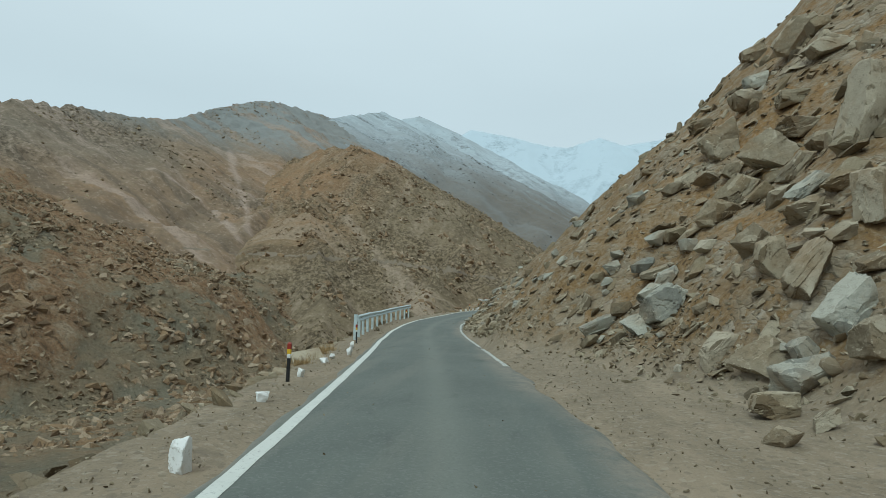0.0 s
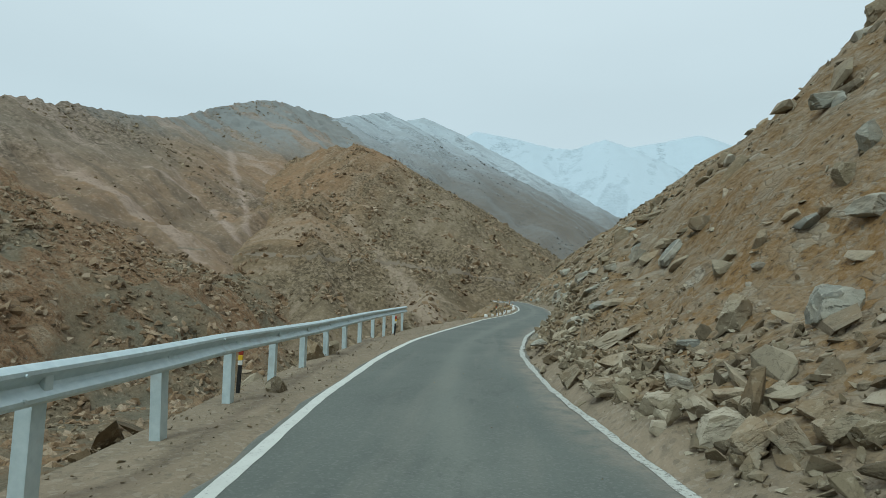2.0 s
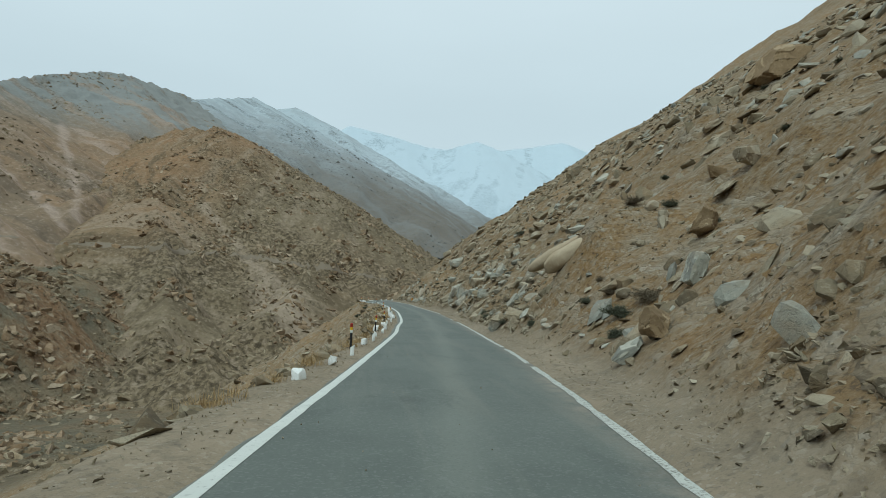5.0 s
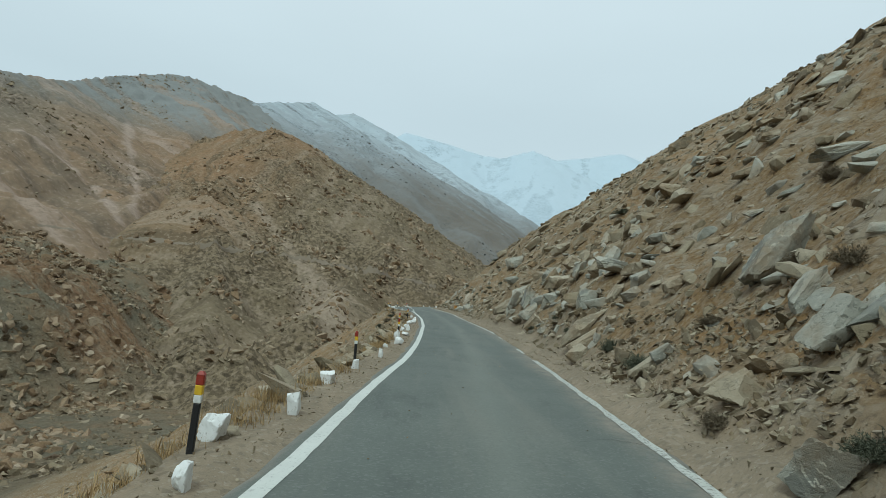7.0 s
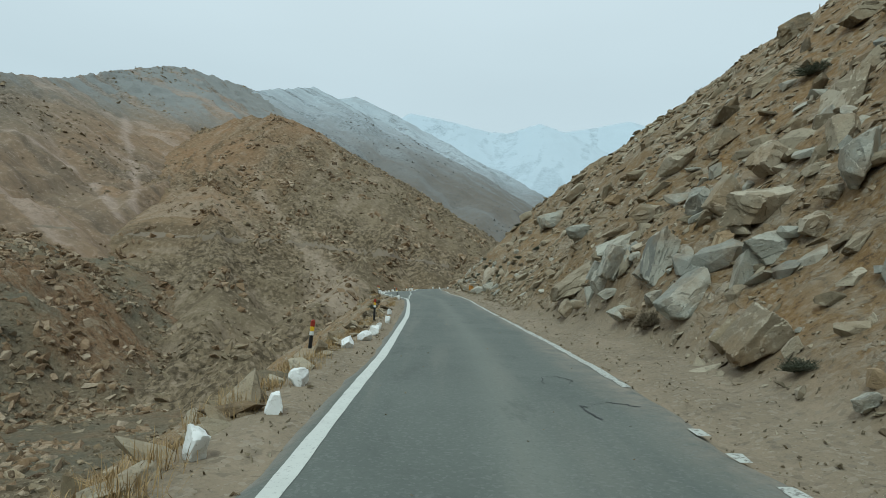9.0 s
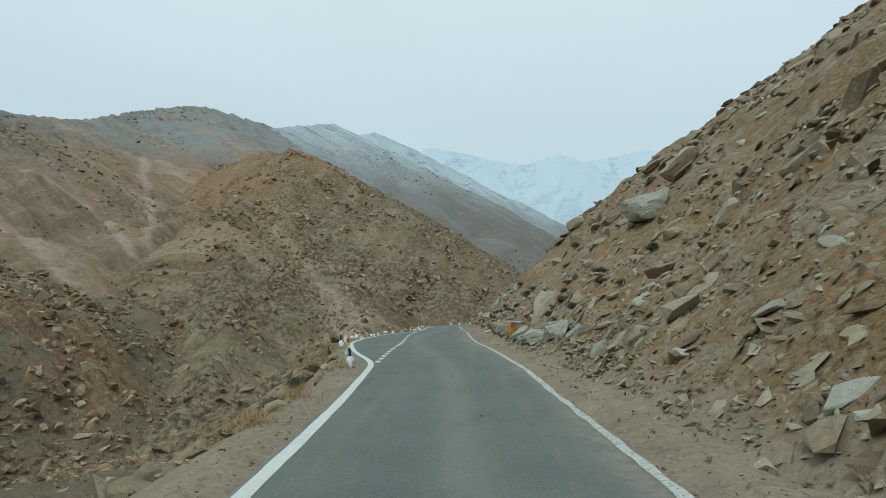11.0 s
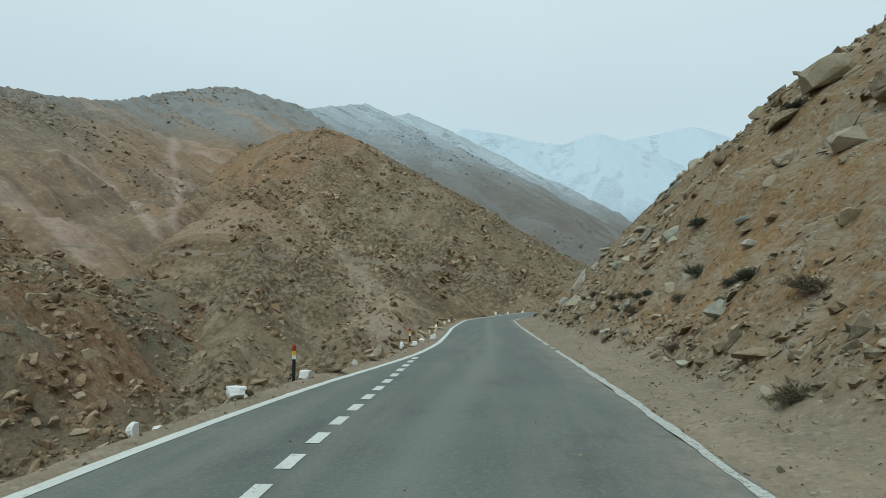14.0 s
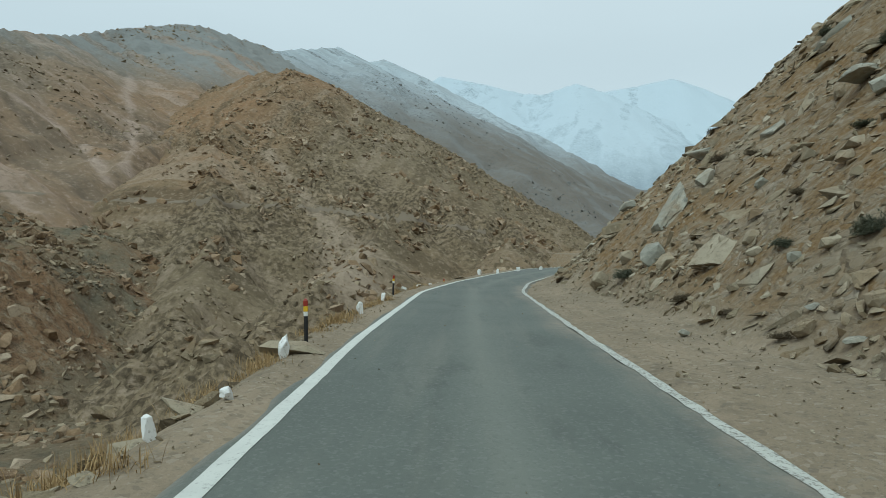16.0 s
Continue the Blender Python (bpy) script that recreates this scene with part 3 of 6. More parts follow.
def massif(name, crests, slope, box, cells, material, label, gully=0.0, gully_size=60.0, crag=0.0, crag_size=25.0, foot=-58.0, seed=0, scree=(), warm_of=None, rocky_of=lambda x, y: 0 * x):
    (xa, xb), (ya, yb) = box
    X, Y = np.meshgrid(np.linspace(xa, xb, cells[0]), np.linspace(ya, yb, cells[1]))
    best = np.full(X.shape, -1e9)
    near = np.full(X.shape, 1e9)
    along = np.zeros(X.shape)
    for start, crest in enumerate(crests):
        run = 977.0 * start
        for (ax, ay, az), (bx, by, bz) in zip(crest[:-1], crest[1:]):
            dx, dy = bx - ax, by - ay
            raw = ((X - ax) * dx + (Y - ay) * dy) / (dx * dx + dy * dy)
            t = np.clip(raw, 0, 1)
            dist = np.hypot(X - ax - t * dx, Y - ay - t * dy)
            here = az + t * (bz - az) - slope * dist
            along = np.where(here > best, run + raw * math.hypot(dx, dy), along)
            run += math.hypot(dx, dy)
            best = np.maximum(best, here)
            near = np.minimum(near, dist)
    fade = np.clip(near / (2.5 * gully_size), 0, 1)
    warp = gully_size * 0.5
    wx, wy = X + warp * fbm(X / gully_size / 2, Y / gully_size / 2, 3, seed), Y + warp * fbm(X / gully_size / 2 + 9, Y / gully_size / 2, 3, seed + 5)
    z = best + gully * fade * (ridged(wx / gully_size, wy / gully_size / 2.2, 5, seed + 9) - 0.6)
    # runnels down the fall line
    along = along + 0.35 * gully_size * fbm(X / gully_size, Y / gully_size, 3, seed + 90)
    runnel = ridged(along / (0.42 * gully_size), near / (4 * gully_size), 4, seed + 91)
    z = z - 0.30 * gully * fade * np.clip(runnel - 0.55, 0, 1)
    run_tone = 0.5 + 0.62 * fbm(along / (0.16 * gully_size), near / (2.2 * gully_size), 4, seed + 93)
    rocky = np.clip(0.5 + 1.3 * fbm(X / crag_size / 4, Y / crag_size / 4, 4, seed + 60) + rocky_of(X, Y), 0, 1)
    knobs = ridged(X / crag_size, Y / crag_size, 4, seed + 17) - 0.6
    z = z + crag * (knobs * (0.45 + 0.75 * rocky) + 0.35 * rocky * np.clip(fbm(X / crag_size * 2.6, Y / crag_size * 2.6, 3, seed + 71) - 0.1, 0, 1))
    z = z + 0.22 * gully * fade * (ridged(wx / gully_size * 2.9, wy / gully_size * 1.3, 4, seed + 81) - 0.6)
    z = np.maximum(z, foot + 3 * fbm(X / 50, Y / 50, 3, seed + 30))
    mesh = grid_mesh(name, X, Y, z)
    mesh.materials.append(material)
    pale = np.zeros(X.shape)
    jag = 0.5 * gully_size * fbm(X / 30, Y / 30, 3, seed + 40)
    for line, width in scree:
        for (ax, ay), (bx, by) in zip(line[:-1], line[1:]):
            dx, dy = bx - ax, by - ay
            t = np.clip(((X - ax) * dx + (Y - ay) * dy) / (dx * dx + dy * dy), 0, 1)
            dist = np.hypot(X - ax - t * dx, Y - ay - t * dy) + 0.25 * np.abs(jag)
            pale = np.maximum(pale, np.clip(1.6 - dist / width, 0, 1))
    floats(mesh, "scree", pale)
    floats(mesh, "rocky", rocky)
    floats(mesh, "runs", run_tone)
    floats(mesh, "warm", np.clip(warm_of(X, Y) + 0.5 * fbm(X / 90, Y / 90, 4, seed + 50), 0, 1) if warm_of else pale * 0)
    FIELDS[label] = (xa, xb, ya, yb, z)
    return tagged(new(name, mesh), label, "mountain")


M_HILL = mat_mountain("red_brown_hill", (0.168, 0.131, 0.083), (0.208, 0.157, 0.099), (0.105, 0.079, 0.05), 0.01, warm=(0.262, 0.146, 0.076), pale=(0.31, 0.24, 0.175), rock_dark=0.95, grain=0.7, relief=0.03)
M_LEFT = mat_mountain("brown_mountain", (0.165, 0.136, 0.1), (0.2, 0.16, 0.118), (0.118, 0.092, 0.067), 0.008, snow=0.85, snow_line=215, snow_span=170, warm=(0.245, 0.155, 0.092), rock_dark=0.8, pale=(0.36, 0.275, 0.22), white=(0.215, 0.228, 0.22), grain=0.5, relief=0.016)
# snow-dusted grey rock, its colours paled and blued to stand for distance haze
M_GREY_HAZED = mat_mountain("haze_tinted_snow_dusted_ridge", (0.195, 0.212, 0.212), (0.235, 0.252, 0.252), (0.135, 0.145, 0.147), 0.0045, snow=0.7, pale=(0.29, 0.32, 0.325), white=(0.44, 0.505, 0.535), snow_line=200, snow_span=560, rock_dark=0.75, grain=0.7, relief=0.022, foot=((190, 500), (0.148, 0.12, 0.092)))
# snow and rock kept near the sky's tone: haze and cloud painted into colour
M_SNOW_HAZED = mat_mountain("haze_tinted_snow_peak", (0.315, 0.38, 0.42), (0.35, 0.415, 0.455), (0.235, 0.285, 0.315), 0.003, snow=0.85, pale=(0.43, 0.505, 0.545), white=(0.47, 0.55, 0.595), snow_line=300, snow_span=500, rock_dark=0.5, grain=0.4, relief=0.012)

HILL_CREST = [(-319, 1000, 250), (-275, 990, 253), (-242, 987, 259), (-188, 1010, 235), (-132, 1069, 211), (-83, 1110, 185), (-29, 1150, 154), (28, 1200, 125), (102, 1260, 89), (169, 1320, 59)]
HILL_SPUR = [(-242, 987, 259), (-240, 850, 172), (-233, 704, 104), (-150, 513, -4), (-122, 385, -46)]
HILL_FRONT = [(-132, 1069, 211), (-75, 830, 98), (-38, 668, 47), (-62, 550, 5), (-58, 455, -8), (-88, 385, -32)]
HILL_RIGHT = [(28, 1200, 125), (45, 950, 62), (40, 700, 24), (20, 480, -10)]
HILL_LEFT = [(-319, 1000, 250), (-344, 960, 199), (-358, 880, 133), (-331, 760, 65)]
LEFT_CREST = [(-700, 300, 150), (-600, 560, 188), (-582, 640, 224), (-568, 780, 251), (-536, 900, 278), (-559, 1020, 322), (-550, 1200, 407), (-519, 1280, 435), (-478, 1420, 458), (-455, 1560, 480)]
GREY_CREST = [(-490, 1380, 440), (-455, 1560, 485), (-379, 1873, 600), (-323, 1950, 593), (-240, 2050, 569), (-101, 2150, 514), (50, 2250, 449), (187, 2330, 389), (380, 2430, 294), (700, 2600, 130)]
GREY_BACK = [(-506, 2850, 866), (-391, 2949, 919), (-232, 3000, 855), (-84, 3050, 790), (218, 3100, 638), (530, 3200, 492), (853, 3300, 340)]
SNOW_CREST = [(-170, 3900, 1122), (118, 3900, 1064), (333, 3900, 1007), (469, 3850, 982), (670, 3800, 1039), (813, 3750, 971), (985, 3700, 871), (1150, 3700, 799), (1348, 3700, 730), (1643, 3700, 587)]
SNOW_BACK = [(605, 4300, 1014), (919, 4300, 1109), (1191, 4300, 1157), (1424, 4300, 1202), (1617, 4300, 1140), (1847, 4300, 1040), (2229, 4300, 899)]
massif("rocky_hill", [HILL_CREST, HILL_SPUR, HILL_FRONT, HILL_RIGHT, HILL_LEFT], 0.62, ((-520, 330), (330, 1400)), (275, 350), M_HILL, "red-brown rocky hill with scree and dark crags", 30, 75, 18, 24, seed=3,
       scree=[([(-191, 728), (-150, 680), (-124, 650), (-93, 604)], 7), ([(-93, 604), (-70, 520), (-53, 449)], 16)], warm_of=lambda x, y: np.clip((-130 - x) / 90, 0, 0.7) * np.clip((y - 520) / 160, 0.2, 1), rocky_of=lambda x, y: np.clip((x + 190) / 160, -0.25, 0.3))
massif("mountain", [LEFT_CREST], 0.62, ((-1000, 60), (200, 1850)), (290, 380), M_LEFT, "brown barren mountain with grey summit and scree", 38, 110, 16, 26, seed=13,
       scree=[([(-456, 955), (-391, 833), (-349, 777), (-290, 666)], 7), ([(-431, 692), (-388, 699), (-350, 699), (-290, 636)], 6)], warm_of=lambda x, y: np.clip((x + 520) / 150, 0, 0.8), rocky_of=lambda x, y: np.clip((-480 - x) / 150, -0.4, 0.1))
massif("ridge", [GREY_CREST], 0.6, ((-1000, 1300), (650, 2900)), (190, 200), M_GREY_HAZED, "grey mountain ridge with a dusting of snow", 45, 130, 12, 50, seed=23)
massif("ridge", [GREY_BACK], 0.6, ((-1700, 2000), (1300, 3700)), (160, 140), M_GREY_HAZED, "high grey ridge streaked with snow", 60, 160, 15, 60, seed=33)
massif("snow_peak", [SNOW_CREST], 0.75, ((-1300, 2900), (2200, 4400)), (190, 140), M_SNOW_HAZED, "far mountain peak covered in snow", 90, 420, 14, 70, seed=43)
massif("snow_peak", [SNOW_BACK], 0.7, ((-700, 3600), (2700, 4700)), (150, 90), M_SNOW_HAZED, "far mountain peak covered in snow, coloured pale for haze", 80, 450, 14, 70, seed=53)

# ---- helpers for things ----


def ground_z(x, y):
    return float(land(np.array([x]), np.array([y]))[0][0])


def part(name, bm, material, parent=None, label="", smooth=False):
    mesh = bpy.data.meshes.new(name)
    bm.to_mesh(mesh)
    bm.free()
    mesh.materials.append(material)
    if smooth:
        mesh.polygons.foreach_set("use_smooth", np.ones(len(mesh.polygons), bool))
    ob = new(name, mesh)
    if parent:
        ob.parent = parent
    return tagged(ob, label)


def box(bm, size, at=(0, 0, 0), bevel=0.0):
    made = bmesh.ops.create_cube(bm, size=1, matrix=Matrix.Translation(at) @ Matrix.Diagonal((*size, 1)))
    if bevel:
        edges = list({e for v in made["verts"] for e in v.link_edges})
        bmesh.ops.bevel(bm, geom=edges, offset=bevel, segments=1, affect="EDGES")


def hull_bm(rng, count, aspect=(1, 1, 1), square=0.5):
    """An angular stone: the hull of points between a ball and a box, about 1 across."""
    bm = bmesh.new()
    for _ in range(count):
        v = Vector([rng.gauss(0, 1) for _ in range(3)]).normalized()
        m = max(abs(c) for c in v)
        v = v * ((1 - square) + square / m) * 0.5 * rng.uniform(0.86, 1.04)
        bm.verts.new([c * a for c, a in zip(v, aspect)])
    bmesh.ops.convex_hull(bm, input=bm.verts)
    loose = [v for v in bm.verts if not v.link_faces]
    bmesh.ops.delete(bm, geom=loose, context="VERTS")
    return bm


def stone_lib(seed, kinds, points, flat):
    lib = []
    rng = random.Random(seed)
    for _ in range(kinds):
        bm = hull_bm(rng, points, (1, rng.uniform(0.6, 1.0), rng.uniform(flat, flat + 0.35)), rng.uniform(0.55, 1.0))
        bmesh.ops.triangulate(bm, faces=bm.faces)
        bm.verts.index_update()
        lib.append((np.array([v.co for v in bm.verts]), np.array([[v.index for v in f.verts] for f in bm.faces])))
        bm.free()
    return lib


def turns(rng, n, tilt):
    """n random turns: any heading, tilted by up to about tilt radians."""
    a, b, c = rng.uniform(0, 2 * np.pi, n), rng.normal(0, tilt, n), rng.normal(0, tilt, n)
    z, o = np.zeros(n), np.ones(n)
    rz = np.array([[np.cos(a), -np.sin(a), z], [np.sin(a), np.cos(a), z], [z, z, o]]).transpose(2, 0, 1)
    rx = np.array([[o, z, z], [z, np.cos(b), -np.sin(b)], [z, np.sin(b), np.cos(b)]]).transpose(2, 0, 1)
    ry = np.array([[np.cos(c), z, np.sin(c)], [z, o, z], [-np.sin(c), z, np.cos(c)]]).transpose(2, 0, 1)
    return rz @ rx @ ry


def scatter(name, x, y, z, size, material, label, category, seed, tilt=0.5, points=11, flat=0.35, lean=0.0):
    """Many stones as one mesh of kind stuff."""
    rng = np.random.default_rng(seed)
    lib = stone_lib(seed, 12, points, flat)
    n = len(x)
    pick, rot = rng.integers(0, len(lib), n), turns(rng, n, tilt)
    stretch = np.stack([rng.uniform(0.8, 1.5, n), rng.uniform(0.7, 1.1, n), rng.uniform(0.6, 1.0, n)], -1)
    verts, faces, base = [], [], 0
    for k, (v, f) in enumerate(lib):
        mine = np.nonzero(pick == k)[0]
        if not len(mine):
            continue
        p = v[None] * (stretch[mine] * size[mine, None])[:, None]
        p = np.einsum("nij,nkj->nki", rot[mine], p)
        if lean:
            c, s_ = math.cos(lean), math.sin(lean)
            p = p @ np.array([[c, 0, s_], [0, 1, 0], [-s_, 0, c]]).T
        p = p + np.stack([x[mine], y[mine], z[mine]], -1)[:, None]
        verts.append(p.reshape(-1, 3))
        faces.append((f[None] + (base + np.arange(len(mine)) * len(v))[:, None, None]).reshape(-1, 3))
        base += len(mine) * len(v)
    verts, faces = np.concatenate(verts), np.concatenate(faces)
    mesh = bpy.data.meshes.new(name)
    mesh.vertices.add(len(verts))
    mesh.vertices.foreach_set("co", verts.astype(np.float32).ravel())
    mesh.loops.add(faces.size)
    mesh.loops.foreach_set("vertex_index", faces.astype(np.int32).ravel())
    mesh.polygons.add(len(faces))
    mesh.polygons.foreach_set("loop_start", np.arange(0, faces.size, 3, dtype=np.int32))
    mesh.polygons.foreach_set("use_smooth", np.zeros(len(faces), bool))
    mesh.update(calc_edges=True)
    mesh.materials.append(material)
    return tagged(new(name, mesh), label, category, kind="stuff")


# ---- lane dashes and cracks on the road ----
road = bpy.data.objects["road"]


def on_road(x, y):
    a, b = np.interp(y, r_y, x0), np.interp(y, r_y, x1)
    c = 2 * (x - a) / (b - a) - 1
    return float(road_z(y)) + 0.004 + 0.02 * (1 - c * c)


for n in range(36):
    ya = 138.35 + n * 0.93
    bm = bmesh.new()
    rows = []
    for yy in np.linspace(ya, ya + 0.5, 4):
        xm = float(lane_x(yy))
        rows.append([bm.verts.new((xm + dx, yy, on_road(xm, yy) + 0.006)) for dx in (-0.075, 0.075)])
    for a, b in zip(rows[:-1], rows[1:]):
        bm.faces.new((a[0], a[1], b[1], b[0]))
    part("dash", bm, M_LINE, road)

M_CRACK = mat_paint("crack_filler", (0.06, 0.062, 0.06), 0.9, 0.5)


def crack(points, width, seed):
    """A thin dark crack across the asphalt."""
    rng = random.Random(seed)
    bm = bmesh.new()
    prev = None
    pts = []
    for (ax, ay), (bx, by) in zip(points[:-1], points[1:]):
        for k in range(6):
            t = k / 6
            pts.append((ax + (bx - ax) * t + rng.gauss(0, 0.02), ay + (by - ay) * t + rng.gauss(0, 0.03)))
    for px_, py_ in pts:
        w = width * rng.uniform(0.4, 1.2)
        pair = [bm.verts.new((px_ + dx, py_ + dy, on_road(px_, py_) + 0.006)) for dx, dy in ((-w, -w), (w, w))]
        if prev:
            bm.faces.new((prev[0], prev[1], pair[1], pair[0]))
        prev = pair
    part("crack", bm, M_CRACK, road)


crack([(2.52, 106.6), (2.58, 107.1), (2.8, 107.25), (2.97, 106.95), (2.85, 106.6)], 0.009, 1)
crack([(2.72, 104.7), (2.7, 105.3), (3.1, 105.5), (3.45, 105.3)], 0.011, 2)
crack([(1.6, 84.0), (2.2, 84.4), (2.6, 84.2)], 0.006, 3)
crack([(-2.5, 143.2), (-1.8, 143.5), (-0.9, 143.6), (-0.2, 143.9)], 0.006, 4)
crack([(1.4, 96.2), (1.9, 96.6), (2.6, 96.4)], 0.006, 5)
crack([(0.2, 60.5), (0.9, 60.8)], 0.006, 6)
crack([(-4.2, 36.5), (-3.4, 36.7), (-3.0, 36.6)], 0.006, 7)

# ---- guardrail beside the drop ----
RAIL = np.array([(25.0, -5.95), (31, -6.75), (37, -7.3), (44, -7.5), (52.2, -7.5)])
RAIL_FIT = np.polyfit(RAIL[:, 0] - 38, RAIL[:, 1], 3)
rail_x = lambda y: float(np.polyval(RAIL_FIT, y - 38))
W_PROFILE = [(0.0, 0.155), (0.02, 0.15), (0.075, 0.115), (0.08, 0.085), (0.02, 0.03), (0.0, 0.0), (0.02, -0.03), (0.08, -0.085), (0.075, -0.115), (0.02, -0.15), (0.0, -0.155)]


def rail_point(y):
    return Vector((rail_x(y), y, float(road_z(y)) - 0.05 + float(np.interp(y, (25, 31, 37), (0.1, 0.1, 0.0)))))


def guardrail():
    thing = new("guardrail")
    thing.location = rail_point(25.0)
    tagged(thing, "galvanised steel W-beam guardrail on posts above the drop", "guardrail")
    origin = Vector(thing.location)
    bm = bmesh.new()
    rows = []
    for y in np.arange(25.55, 52.25, 0.45):
        p = rail_point(y) - origin
        ahead = (rail_point(y + 0.3) - rail_point(y - 0.3)).normalized()
        side = Vector((ahead.y, -ahead.x, 0))
        sag = 0.002 * math.sin(y * 0.9)
        rows.append([bm.verts.new(p + side * (0.09 + a + t) + Vector((0, 0, 0.86 + b + sag))) for t in (0, -0.006) for a, b in (W_PROFILE if t == 0 else W_PROFILE[::-1])])
    for ra, rb in zip(rows[:-1], rows[1:]):
        for k in range(len(ra)):
            j = (k + 1) % len(ra)
            bm.faces.new((ra[k], rb[k], rb[j], ra[j]))
    for cap in (rows[0], rows[-1][::-1]):
        for k in range(10):
            bm.faces.new((cap[k], cap[k + 1], cap[20 - k], cap[21 - k]))
    bmesh.ops.recalc_face_normals(bm, faces=bm.faces)
    beam = part("beam", bm, M_STEEL, thing)
    for y in np.arange(27.0, 52.0, 4.0):
        for dz in (-0.085, 0.085):
            bm = bmesh.new()
            bmesh.ops.create_cone(bm, cap_ends=True, segments=8, radius1=0.016, radius2=0.012, depth=0.02,
                                  matrix=Matrix.Translation(rail_point(y) - origin + Vector((0.178, 0, 0.86 + dz))) @ Euler((0, radians(90), 0)).to_matrix().to_4x4())
            part("bolt", bm, M_STEEL, beam)
    rng = random.Random(4)
    for n, y in enumerate(np.linspace(25.1, 51.6, 13)):
        p = rail_point(y)
        foot = ground_z(p.x, y) - 0.35 - p.z
        top = 1.04 if n == 0 else 0.98
        bm = bmesh.new()
        w, d = (0.19, 0.13) if n == 0 else (0.17, 0.12)
        h = top - foot
        box(bm, (0.006, w, h), (d / 2, 0, foot + h / 2))
        box(bm, (d - 0.007, 0.006, h), (-0.001, w / 2 - 0.004, foot + h / 2))
        box(bm, (d - 0.007, 0.006, h), (-0.001, -w / 2 + 0.004, foot + h / 2))
        post = part("post", bm, M_STEEL, thing)
        post.location = p - origin
        post.rotation_euler = (rng.gauss(0, 0.025), rng.gauss(0, 0.02), rng.gauss(0, 0.05) + 0.1)
        bm = bmesh.new()
        box(bm, (0.075, 0.1, 0.26), (0.055 + d / 2 - 0.03, 0, 0.86), 0.006)
        part("spacer", bm, M_STEEL, post)
    return thing


guardrail()

# ---- roadside delineator posts ----


def delineator():
    thing = new("delineator_post")
    for name, z0, z1, wide, mat in (("shaft", -0.3, 0.47, 0.062, M_BLACK), ("white_band", 0.47, 0.545, 0.07, M_POST_WHITE), ("yellow_band", 0.545, 0.635, 0.072, M_YELLOW), ("red_band", 0.635, 0.735, 0.074, M_RED)):
        bm = bmesh.new()
        box(bm, (wide, wide * 0.85, z1 - z0), (0, 0, (z0 + z1) / 2), 0.008)
        part(name, bm, mat, thing)
    bm = bmesh.new()
    bmesh.ops.create_cone(bm, cap_ends=True, segments=4, radius1=0.05, radius2=0.02, depth=0.03, matrix=Matrix.Translation((0, 0, 0.748)) @ pose(0, 0, 0, 0, 0, 45))
    part("cap", bm, M_RED, thing)
    return tagged(thing, "black roadside marker post with red, yellow and white bands", "marker post", "marker posts along the drop")


POSTS = [(-3.8, 10.75, 1), (-5.35, 22.8, -1), (-7.05, 32.5, 2), (-6.95, 46.4, 3), (-3.0, 73.5, 0), (-2.2, 82.8, 3), (-1.6, 90.9, 0), (-0.95, 99.9, 1), (-1.3, 109.6, 5), (-1.0, 118.5, 2),
         (-1.4, 138.1, -9), (-3.7, 148.3, -3), (-4.4, 157.2, -4), (-3.55, 167.0, 0), (-2.7, 177.6, -1), (-2.7, 188.9, -1), (-2.75, 200.7, 2), (-1.4, 214.0, 0)]
first_post = delineator()
for n, (px_, py_, lean) in enumerate(POSTS):
    m = pose(px_, py_, ground_z(px_, py_) - 0.02, lean * 0.4, lean, 8 * n % 37)
    if n == 0:
        first_post.matrix_basis = m
    else:
        copy_thing(first_post, m)

